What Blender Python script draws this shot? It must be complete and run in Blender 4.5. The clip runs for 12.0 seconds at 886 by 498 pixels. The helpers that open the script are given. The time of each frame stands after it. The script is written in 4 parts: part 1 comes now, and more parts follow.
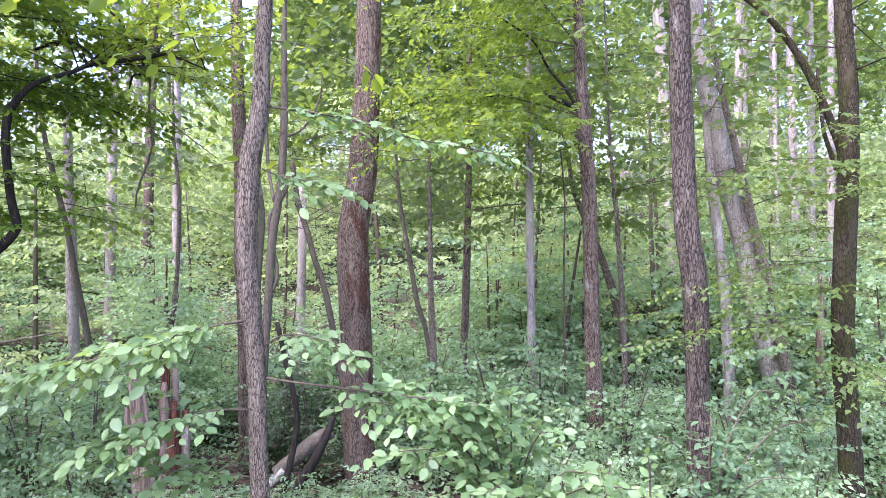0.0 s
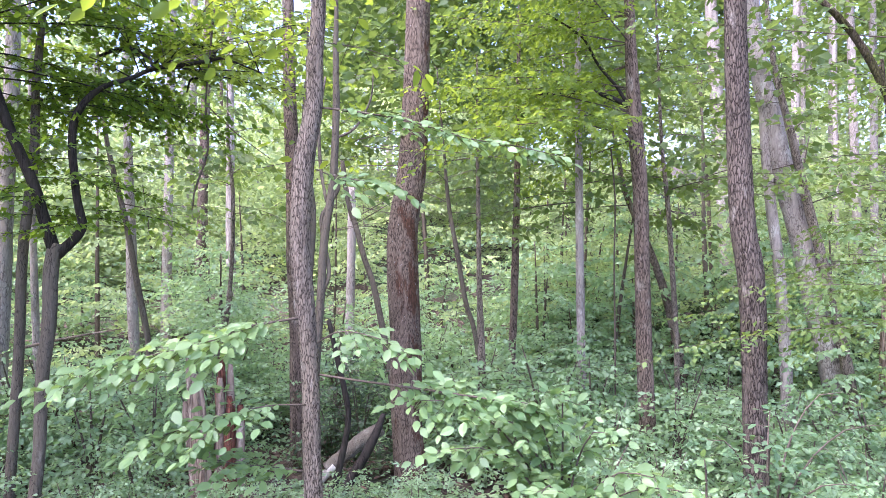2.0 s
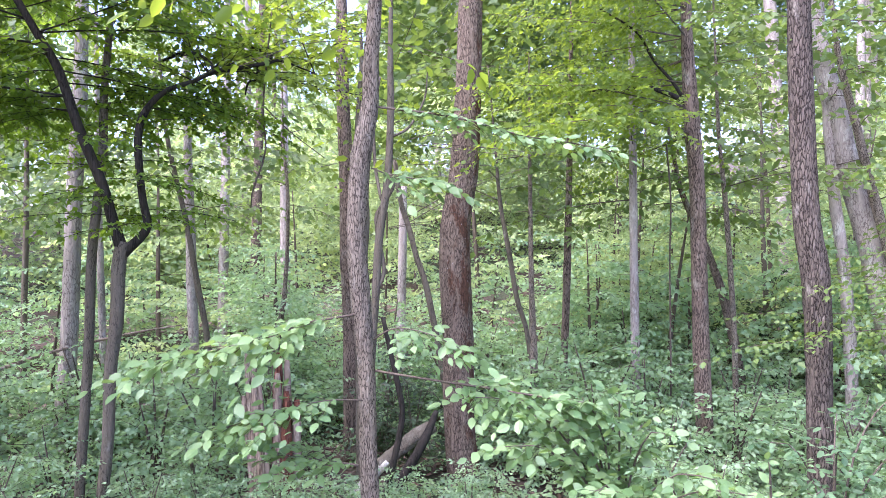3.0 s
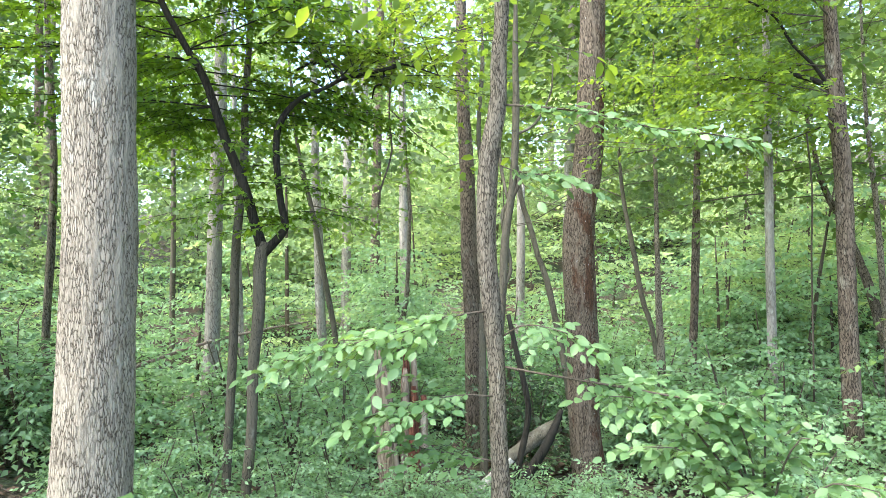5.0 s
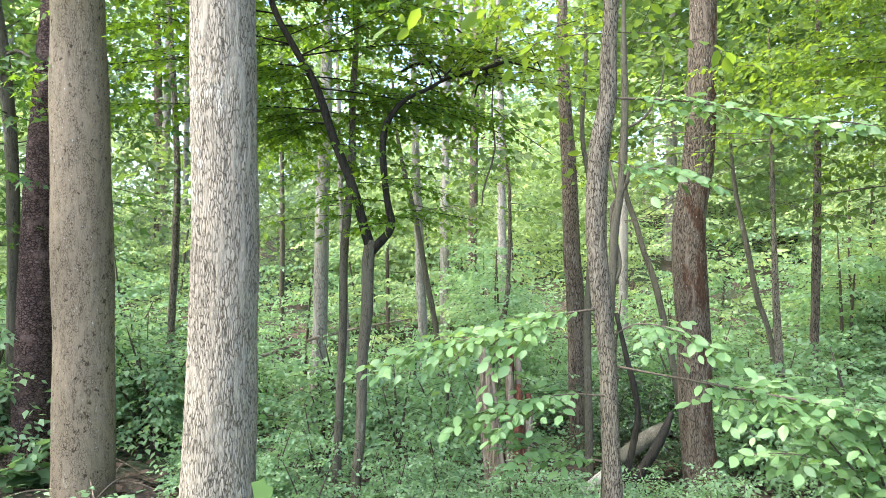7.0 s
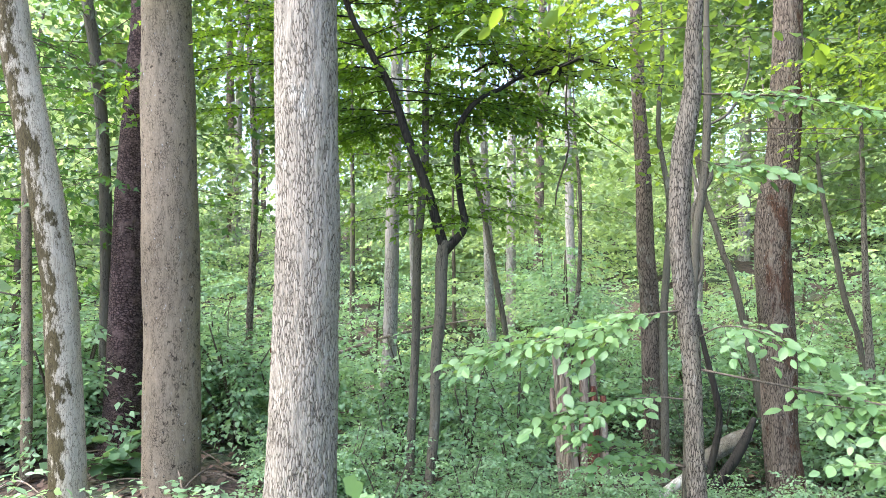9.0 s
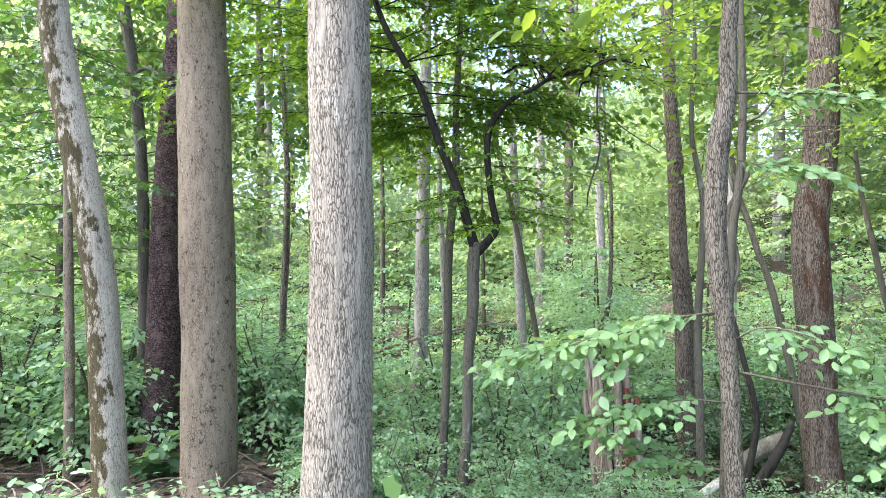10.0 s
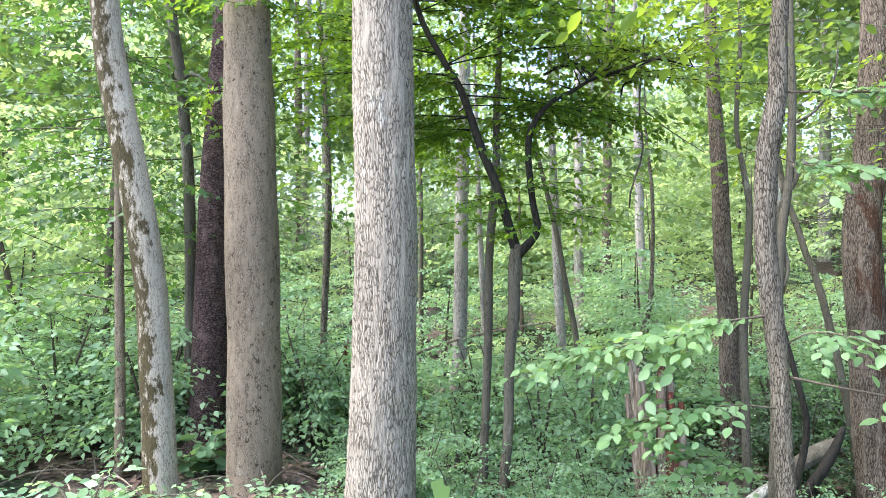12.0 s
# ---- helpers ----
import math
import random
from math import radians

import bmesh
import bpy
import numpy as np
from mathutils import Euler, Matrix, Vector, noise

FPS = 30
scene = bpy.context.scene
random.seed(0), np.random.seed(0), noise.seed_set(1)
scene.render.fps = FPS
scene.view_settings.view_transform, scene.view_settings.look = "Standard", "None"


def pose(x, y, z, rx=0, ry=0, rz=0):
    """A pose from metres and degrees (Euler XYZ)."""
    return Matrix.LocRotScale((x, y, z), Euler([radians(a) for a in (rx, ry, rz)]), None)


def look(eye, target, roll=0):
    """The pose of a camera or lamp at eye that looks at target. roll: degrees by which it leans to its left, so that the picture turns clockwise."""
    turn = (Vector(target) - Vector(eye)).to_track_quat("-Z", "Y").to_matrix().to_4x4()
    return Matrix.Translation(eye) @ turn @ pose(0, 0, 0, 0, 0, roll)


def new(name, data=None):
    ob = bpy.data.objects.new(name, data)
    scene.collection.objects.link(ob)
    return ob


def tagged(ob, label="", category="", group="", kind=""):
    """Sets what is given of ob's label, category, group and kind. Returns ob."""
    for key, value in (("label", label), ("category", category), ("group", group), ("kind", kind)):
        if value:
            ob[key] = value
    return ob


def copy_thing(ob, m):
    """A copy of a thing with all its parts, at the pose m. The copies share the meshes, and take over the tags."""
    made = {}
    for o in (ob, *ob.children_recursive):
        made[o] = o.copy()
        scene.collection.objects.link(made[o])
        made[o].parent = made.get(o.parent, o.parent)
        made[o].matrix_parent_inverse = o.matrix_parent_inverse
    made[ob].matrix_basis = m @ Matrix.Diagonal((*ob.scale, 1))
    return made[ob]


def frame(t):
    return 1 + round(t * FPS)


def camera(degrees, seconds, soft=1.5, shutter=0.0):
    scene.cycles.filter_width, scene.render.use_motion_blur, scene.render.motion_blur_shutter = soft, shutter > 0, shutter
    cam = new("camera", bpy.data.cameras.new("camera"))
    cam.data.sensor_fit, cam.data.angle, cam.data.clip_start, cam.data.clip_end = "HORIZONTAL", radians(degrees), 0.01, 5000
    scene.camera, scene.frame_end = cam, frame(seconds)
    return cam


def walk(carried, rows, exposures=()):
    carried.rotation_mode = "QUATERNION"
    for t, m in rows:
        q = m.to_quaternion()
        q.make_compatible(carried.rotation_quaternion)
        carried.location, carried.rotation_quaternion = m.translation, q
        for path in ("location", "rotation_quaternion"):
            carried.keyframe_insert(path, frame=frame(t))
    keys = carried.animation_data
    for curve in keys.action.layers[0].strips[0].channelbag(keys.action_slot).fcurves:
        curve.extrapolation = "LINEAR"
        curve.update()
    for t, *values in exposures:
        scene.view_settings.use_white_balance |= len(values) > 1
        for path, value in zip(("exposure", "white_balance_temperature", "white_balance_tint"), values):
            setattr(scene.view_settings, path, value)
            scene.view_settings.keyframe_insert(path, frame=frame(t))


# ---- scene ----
cam = camera(66.0, 12.0, soft=0.75)
# seconds, eye (x, y, z), yaw, pitch, roll
PATH = [
    (0.0, -0.020, -0.008, 1.652, 0.00, 0.00, 0.00),
    (0.5, -0.020, -0.007, 1.652, 0.30, 0.01, 0.06),
    (1.0, -0.021, -0.009, 1.650, 0.99, 0.00, 0.06),
    (1.5, -0.030, -0.013, 1.648, 2.22, 0.01, 0.07),
    (2.0, -0.045, -0.018, 1.645, 3.85, -0.01, 0.01),
    (2.5, -0.061, -0.025, 1.639, 5.73, -0.02, 0.02),
    (3.0, -0.082, -0.034, 1.637, 7.86, -0.08, 0.03),
    (5.0, -0.180, -0.074, 1.620, 17.10, -0.03, 0.48),
    (5.5, -0.196, -0.089, 1.617, 19.44, 0.11, 0.58),
    (6.0, -0.216, -0.101, 1.611, 21.57, 0.18, 0.70),
    (6.5, -0.241, -0.110, 1.607, 23.36, 0.14, 0.75),
    (7.0, -0.258, -0.108, 1.613, 24.90, -0.04, 0.79),
    (9.0, -0.341, -0.152, 1.614, 30.02, 0.02, 0.75),
    (9.5, -0.353, -0.159, 1.617, 31.26, 0.12, 0.99),
    (10.0, -0.362, -0.179, 1.621, 32.31, 0.16, 1.10),
    (10.5, -0.376, -0.197, 1.627, 33.23, 0.17, 1.13),
    (11.0, -0.388, -0.204, 1.633, 34.15, 0.20, 1.18),
    (11.5, -0.394, -0.210, 1.635, 34.83, 0.23, 1.11),
    (12.0, -0.397, -0.213, 1.634, 35.21, 0.26, 1.14),
]
walk(cam, [(t, pose(x, y, z, 90 + pitch, roll, yaw)) for t, x, y, z, yaw, pitch, roll in PATH],
     exposures=[(0.0, 3.36, 5480, 44), (3.0, 3.42, 5480, 42), (5.0, 3.46, 5800, 11), (5.5, 3.46, 5850, 9), (7.0, 3.45, 5850, 13), (9.5, 3.43, 5580, 19), (12.0, 3.41, 5580, 19)])

# ---- light: bright hazy sky above a leafy wood ----
world = bpy.data.worlds.new("sky")
scene.world = world
world.use_nodes = True
wn, wl = world.node_tree.nodes, world.node_tree.links
sky = wn.new("ShaderNodeTexSky")
sky.sky_type = "NISHITA"
sky.sun_disc = False
sky.sun_elevation = radians(62)
sky.sun_rotation = radians(225)
sky.air_density, sky.dust_density, sky.ozone_density = 1.0, 3.0, 1.0
wl.new(sky.outputs[0], wn["Background"].inputs[0])
wn["Background"].inputs[1].default_value = 0.087
sun = new("sun", bpy.data.lights.new("sun", "SUN"))
sun.data.energy, sun.data.angle, sun.data.color = 1.2, radians(60), (1.0, 0.95, 0.87)
sun.matrix_world = look((-4.1, -4.1, 10.9), (0, 0, 0))


# ---- materials ----
def nodes_of(name):
    m = bpy.data.materials.new(name)
    m.use_nodes = True
    return m, m.node_tree.nodes, m.node_tree.links, m.node_tree.nodes["Principled BSDF"]


def ramp(n, stops):
    r = n.new("ShaderNodeValToRGB")
    e = r.color_ramp.elements
    while len(e) < len(stops):
        e.new(0.5)
    for k, (p, c) in zip(e, stops):
        k.position, k.color = p, (*c, 1)
    return r


def mixer(n, l, fac, a, b, how="MIX"):
    x = n.new("ShaderNodeMix")
    x.data_type, x.blend_type = "RGBA", how
    for i, v in ((0, fac), (6, a), (7, b)):
        if isinstance(v, (int, float)):
            x.inputs[i].default_value = v
        elif isinstance(v, tuple):
            x.inputs[i].default_value = (*v, 1)
        else:
            l.new(v, x.inputs[i])
    return x.outputs[2]


def leaf_material(name, dark, light, glow, sheer=0.42, rough=0.5):
    """Thin leaf: a waxy face that also lets light through; hue and depth vary from leaf to leaf."""
    dark, light, glow = ((q[0] * 1.14, q[1], q[2]) for q in (dark, light, glow))
    m, n, l, p = nodes_of(name)
    geo, info = n.new("ShaderNodeNewGeometry"), n.new("ShaderNodeObjectInfo")
    tc, big = n.new("ShaderNodeTexCoord"), n.new("ShaderNodeTexNoise")
    big.inputs["Scale"].default_value = 1.3
    l.new(tc.outputs["Object"], big.inputs["Vector"])
    add = n.new("ShaderNodeMath")
    l.new(geo.outputs["Random Per Island"], add.inputs[0])
    l.new(info.outputs["Random"], add.inputs[1])
    fr = n.new("ShaderNodeMath")
    fr.operation = "FRACT"
    l.new(add.outputs[0], fr.inputs[0])
    r = ramp(n, [(0.0, dark), (0.75, light), (1.0, tuple(c * 1.25 for c in light))])
    l.new(fr.outputs[0], r.inputs[0])
    shade = ramp(n, [(0.3, (0.75, 0.8, 0.8)), (0.7, (1.15, 1.1, 0.95))])
    l.new(big.outputs[0], shade.inputs[0])
    col = mixer(n, l, 1.0, r.outputs[0], shade.outputs[0], "MULTIPLY")
    l.new(col, p.inputs["Base Color"])
    p.inputs["Roughness"].default_value = rough
    p.inputs["Specular IOR Level"].default_value = 0.3
    tr = n.new("ShaderNodeBsdfTranslucent")
    l.new(mixer(n, l, 1.0, glow, shade.outputs[0], "MULTIPLY"), tr.inputs[0])
    mx = n.new("ShaderNodeMixShader")
    mx.inputs[0].default_value = sheer
    l.new(p.outputs[0], mx.inputs[1])
    l.new(tr.outputs[0], mx.inputs[2])
    l.new(mx.outputs[0], n["Material Output"].inputs[0])
    return m


def bark_material(name, dark, light, patch, amount=0.4, wide=0.02, tall=0.07, crack=0.05, bump=0.8, side=None, lean=0.2, open_=0.5, pits=0.0, spots=7.0, flecks=0.0, tint=(0.88, 1.08)):
    """Bark: upright plates parted by dark cracks (wide and tall in metres), fine grain on them, moss or lichen in
    patches (side: the way they face), dark pits and pale flecks."""
    m, n, l, p = nodes_of(name)
    tc = n.new("ShaderNodeTexCoord")
    dark, light, patch = ((q[0] * .94, q[1] * 1.0, q[2] * .86) for q in (dark, light, patch))

    def mapped(sx, sz):
        mp = n.new("ShaderNodeMapping")
        mp.inputs["Scale"].default_value = (sx, sx, sz)
        l.new(tc.outputs["Object"], mp.inputs[0])
        return mp.outputs[0]

    def grain(sx, sz, detail=2.0, rough=0.55):
        t = n.new("ShaderNodeTexNoise")
        l.new(mapped(sx, sz), t.inputs["Vector"])
        t.inputs["Scale"].default_value, t.inputs["Detail"].default_value, t.inputs["Roughness"].default_value = 1.0, detail, rough
        return t

    def stepped(value, lo, hi, a=0.0, b=1.0):
        k = n.new("ShaderNodeMapRange")
        for i, v in zip((1, 2, 3, 4), (lo, hi, a, b)):
            k.inputs[i].default_value = v
        l.new(value, k.inputs[0])
        return k.outputs[0]

    def times(x, y, how="MULTIPLY"):
        k = n.new("ShaderNodeMath")
        k.operation = how
        for i, v in enumerate((x, y)):
            if isinstance(v, float):
                k.inputs[i].default_value = v
            else:
                l.new(v, k.inputs[i])
        return k.outputs[0]

    warp, add, cell, one = grain(.6 / wide, .6 / tall, 4, .65), n.new("ShaderNodeVectorMath"), n.new("ShaderNodeTexVoronoi"), n.new("ShaderNodeTexVoronoi")
    add.operation = "MULTIPLY_ADD"
    l.new(warp.outputs["Color"], add.inputs[0])
    add.inputs[1].default_value = (1.7, 1.7, 1.7)
    l.new(mapped(1 / wide, 1 / tall), add.inputs[2])
    cell.feature = "DISTANCE_TO_EDGE"
    for v in (cell, one):
        v.inputs["Scale"].default_value = 1.0
        l.new(add.outputs[0], v.inputs["Vector"])
    shut = stepped(grain(.3 / wide, .2 / tall, 3).outputs[0], open_ - .12, open_ + .12, 0.0, .8)
    groove = times(stepped(cell.outputs["Distance"], 0.0, crack), shut, "MAXIMUM")
    ridge = stepped(grain(.7 / wide, .35 / tall, 5, .65).outputs[0], .32, .5, .62, 1.0)
    fine = stepped(grain(2.5 / wide, 2.0 / tall, 5, .7).outputs[0], .25, .75, .72, 1.15)
    height = times(times(groove, ridge), fine)
    r = ramp(n, [(0.08, dark), (0.4, tuple(0.4 * x + 0.6 * y for x, y in zip(dark, light))), (0.85, light)])
    l.new(height, r.inputs[0])
    col = mixer(n, l, 1.0, r.outputs[0], stepped(one.outputs["Color"], 0.0, 1.0, *tint), "MULTIPLY")
    fac = grain(spots, spots * .46, 8, .7).outputs[0]
    if side:
        nrm, ma = n.new("ShaderNodeVectorMath"), n.new("ShaderNodeMath")
        nrm.operation, ma.operation = "DOT_PRODUCT", "MULTIPLY_ADD"
        l.new(tc.outputs["Normal"], nrm.inputs[0])
        nrm.inputs[1].default_value = (*side, 0)
        l.new(nrm.outputs["Value"], ma.inputs[0])
        ma.inputs[1].default_value = lean
        l.new(fac, ma.inputs[2])
        fac = ma.outputs[0]
    col = mixer(n, l, stepped(fac, 1 - amount - .03, 1 - amount + .05), col, mixer(n, l, 1.0, patch, stepped(height, 0.0, .8, .4, 1.15), "MULTIPLY"))
    if pits:
        col = mixer(n, l, stepped(grain(24, 18, 5, .75).outputs[0], 1 - pits - .03, 1 - pits + .03), col, tuple(.8 * c for c in dark))
    if flecks:
        col = mixer(n, l, stepped(grain(55, 30, 4, .7).outputs[0], 1 - flecks - .01, 1 - flecks + .03, 0.0, .8), col, (.5, .5, .44))
    wide_t = stepped(grain(1.6, .9, 3).outputs[0], .3, .7, .78, 1.15)
    l.new(mixer(n, l, 1.0, col, wide_t, "MULTIPLY"), p.inputs["Base Color"])
    p.inputs["Roughness"].default_value = 0.9
    p.inputs["Specular IOR Level"].default_value = 0.15
    bp = n.new("ShaderNodeBump")
    bp.inputs["Strength"].default_value, bp.inputs["Distance"].default_value = bump, min(.02, wide * .6)
    l.new(height, bp.inputs["Height"])
    l.new(bp.outputs[0], p.inputs["Normal"])
    return m


LEAF_NEAR = leaf_material("broad_leaf", (0.07, 0.155, 0.055), (0.15, 0.27, 0.11), (0.25, 0.43, 0.09), 0.42, 0.42)
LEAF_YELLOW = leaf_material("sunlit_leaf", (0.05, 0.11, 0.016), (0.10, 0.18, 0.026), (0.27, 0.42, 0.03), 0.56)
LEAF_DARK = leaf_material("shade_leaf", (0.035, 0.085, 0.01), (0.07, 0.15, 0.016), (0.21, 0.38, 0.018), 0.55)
LEAF_LOW = leaf_material("undergrowth_leaf", (0.115, 0.225, 0.12), (0.205, 0.345, 0.19), (0.31, 0.54, 0.18), 0.46)
LEAF_HERB = leaf_material("herb_leaf", (0.11, 0.215, 0.12), (0.195, 0.33, 0.185), (0.28, 0.5, 0.17), 0.44)
# paler than the nearer crowns: distance haze is put into this leaf colour
LEAF_HAZED = leaf_material("hazed_far_leaf", (0.135, 0.225, 0.105), (0.22, 0.335, 0.16), (0.4, 0.58, 0.19), 0.54)
LEAF_CROWN = leaf_material("crown_leaf", (0.05, 0.105, 0.028), (0.10, 0.17, 0.045), (0.18, 0.3, 0.05), 0.48)
LEAF_MAPLE = leaf_material("maple_leaf", (0.03, 0.088, 0.022), (0.068, 0.145, 0.035), (0.11, 0.24, 0.03), 0.42)
LEAF_LOBE = leaf_material("lobed_leaf", (0.05, 0.12, 0.055), (0.10, 0.195, 0.09), (0.16, 0.30, 0.08), 0.4)
LEAF_LAYER = leaf_material("layered_leaf", (0.045, 0.10, 0.022), (0.09, 0.16, 0.038), (0.16, 0.27, 0.04), 0.45)
# near-black leaf colour that stands in for deep shadow
LEAF_SHADOW = leaf_material("shadow_leaf", (0.018, 0.042, 0.015), (0.04, 0.08, 0.028), (0.05, 0.11, 0.025), 0.3)
LITTER = leaf_material("dead_leaf", (0.06, 0.047, 0.035), (0.165, 0.125, 0.092), (0.08, 0.058, 0.035), 0.15, 0.8)

BARK_BEIGE = bark_material("beige_furrowed_bark", (0.09, 0.066, 0.048), (0.39, 0.316, 0.258), (0.46, 0.40, 0.35), 0.36, .012, .06, .13, 1.0, open_=.58, spots=5)
BARK_BROWN = bark_material("brown_grey_bark", (0.075, 0.055, 0.038), (0.285, 0.212, 0.155), (0.35, 0.295, 0.24), 0.36, .010, .024, .14, .8, pits=.385, flecks=.335)
BARK_SCALY = bark_material("dark_scaly_bark", (0.03, 0.017, 0.017), (0.165, 0.105, 0.098), (0.22, 0.155, 0.145), 0.34, .025, .017, .25, 1.0, open_=.6, tint=(.65, 1.3))
BARK_PALE = bark_material("pale_mottled_bark", (0.15, 0.115, 0.085), (0.43, 0.355, 0.285), (0.075, 0.056, 0.026), 0.47, .010, .05, .10, .7, side=(-0.47, -0.88), lean=.13, open_=.55, spots=15)
BARK_RED = bark_material("red_brown_bark", (0.03, 0.021, 0.016), (0.225, 0.165, 0.132), (0.31, 0.26, 0.22), 0.4, .012, .06, .2, 1.0, open_=.6)
BARK_SCAR = bark_material("scarred_brown_bark", (0.035, 0.024, 0.018), (0.215, 0.16, 0.125), (0.10, 0.05, 0.03), 0.41, .011, .055, .2, 1.0, side=(0.9, -0.3), lean=.12, open_=.6, spots=6, flecks=.33)
BARK_GREY = bark_material("grey_furrowed_bark", (0.028, 0.021, 0.015), (0.255, 0.205, 0.165), (0.32, 0.28, 0.24), 0.38, .009, .048, .18, 1.0, open_=.62, spots=11)
BARK_PLATED = bark_material("dark_plated_bark", (0.022, 0.016, 0.012), (0.145, 0.115, 0.096), (0.25, 0.215, 0.19), 0.37, .015, .065, .2, 1.0, open_=.62, pits=.33)
BARK_MOSS = bark_material("mossy_dark_bark", (0.02, 0.015, 0.01), (0.09, 0.07, 0.046), (0.06, 0.056, 0.02), 0.5, .014, .05, .2, .9, open_=.6, flecks=.3)
BARK_DARK = bark_material("dark_smooth_bark", (0.03, 0.024, 0.018), (0.13, 0.108, 0.083), (0.18, 0.16, 0.135), 0.4, .012, .07, .1, 0.4)
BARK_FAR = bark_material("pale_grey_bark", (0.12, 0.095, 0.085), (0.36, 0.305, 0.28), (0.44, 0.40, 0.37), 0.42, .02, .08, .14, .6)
# near-black: on the forked tree it paints the backlit look of the limbs
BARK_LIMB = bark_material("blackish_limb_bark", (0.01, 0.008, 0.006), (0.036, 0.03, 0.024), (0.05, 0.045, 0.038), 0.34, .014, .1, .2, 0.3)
TWIG = bark_material("twig_bark", (0.035, 0.027, 0.02), (0.12, 0.092, 0.072), (0.2, 0.18, 0.15), 0.3, .006, .03, .2, 0.2)
HEARTWOOD = bark_material("split_red_wood", (0.04, 0.012, 0.009), (0.19, 0.07, 0.045), (0.42, 0.27, 0.2), 0.4, .012, .3, .2, 0.9, open_=.65, spots=4)
SNAGWOOD = bark_material("pale_snag_wood", (0.09, 0.058, 0.042), (0.3, 0.222, 0.168), (0.42, 0.35, 0.28), 0.42, .013, .3, .2, 0.7, spots=4)
BLEACHED = bark_material("bleached_wood", (0.22, 0.18, 0.155), (0.58, 0.53, 0.47), (0.3, 0.23, 0.17), 0.36, .015, .3, .2, 0.7, spots=6)
DEADWOOD = bark_material("weathered_dead_wood", (0.08, 0.052, 0.04), (0.27, 0.2, 0.16), (0.4, 0.33, 0.28), 0.42, .01, .2, .2, 0.7)


def ground_material():
    m, n, l, p = nodes_of("leaf_litter_soil")
    tc = n.new("ShaderNodeTexCoord")
    a, b = n.new("ShaderNodeTexNoise"), n.new("ShaderNodeTexVoronoi")
    a.inputs["Scale"].default_value, a.inputs["Detail"].default_value = 0.9, 8
    b.inputs["Scale"].default_value = 22
    l.new(tc.outputs["Object"], a.inputs["Vector"])
    l.new(tc.outputs["Object"], b.inputs["Vector"])
    r = ramp(n, [(0.3, (0.04, 0.03, 0.02)), (0.48, (0.085, 0.062, 0.04)), (0.56, (0.05, 0.065, 0.028)), (0.75, (0.06, 0.10, 0.04))])
    l.new(a.outputs[0], r.inputs[0])
    q = ramp(n, [(0.0, (0.5, 0.45, 0.4)), (1.0, (1.3, 1.2, 1.1))])
    l.new(b.outputs["Color"], q.inputs[0])
    l.new(mixer(n, l, 1.0, r.outputs[0], q.outputs[0], "MULTIPLY"), p.inputs["Base Color"])
    p.inputs["Roughness"].default_value = 0.95
    bp = n.new("ShaderNodeBump")
    bp.inputs["Distance"].default_value = 0.03
    l.new(b.outputs["Distance"], bp.inputs["Height"])
    l.new(bp.outputs[0], p.inputs["Normal"])
    return m


# ---- ground ----
def smooth(a, b, x):
    t = np.clip((np.asarray(x, float) - a) / (b - a), 0, 1)
    return t * t * (3 - 2 * t)


def ground_z(x, y):
    """Level where the path runs, a shallow hollow ahead, then a wooded slope that climbs to a low ridge."""
    x, y = np.asarray(x, float), np.asarray(y, float)
    d, az = np.hypot(x, y), np.degrees(np.arctan2(-x, y))
    hollow = smooth(2.6, 5.6, d) * (1 - smooth(34, 54, az)) * (1 - smooth(60, 100, -az))
    climb = 0.2 - 0.09 * smooth(15, 45, az)
    hill = climb * (np.clip(d - 9, 0, 40)) * smooth(9, 14, d) * (1 - smooth(120, 170, np.abs(az)))
    return -0.5 * hollow + hill + 0.04 * np.sin(x * 1.7 + 1) * np.sin(y * 1.3) * smooth(1, 3, d)


def mesh_object(name, verts, faces, mat, parent=None, smooth_faces=True):
    me = bpy.data.meshes.new(name)
    me.from_pydata(verts, [], faces)
    me.materials.append(mat)
    if smooth_faces:
        me.polygons.foreach_set("use_smooth", np.ones(len(me.polygons), bool))
    ob = new(name, me)
    ob.parent = parent
    return ob


rad = np.concatenate([np.linspace(0, 12, 61), np.geomspace(12.5, 400, 40)])
ang = np.linspace(0, 2 * np.pi, 145)[:-1]
RR, AA = np.meshgrid(rad[1:], ang, indexing="ij")
gx, gy = RR * np.sin(AA), RR * np.cos(AA)
gv = np.vstack([[0, 0, 0], np.stack([gx, gy, ground_z(gx, gy)], -1).reshape(-1, 3)])
na = len(ang)
gf = [(0, 1 + (j + 1) % na, 1 + j) for j in range(na)]
for i in range(len(rad) - 2):
    for j in range(na):
        a, b = 1 + i * na + j, 1 + i * na + (j + 1) % na
        gf.append((a, b, b + na, a + na))
ground = mesh_object("ground", gv.tolist(), gf, ground_material())
tagged(ground, "brown woodland soil with leaf litter between herbs", "ground", kind="structure")


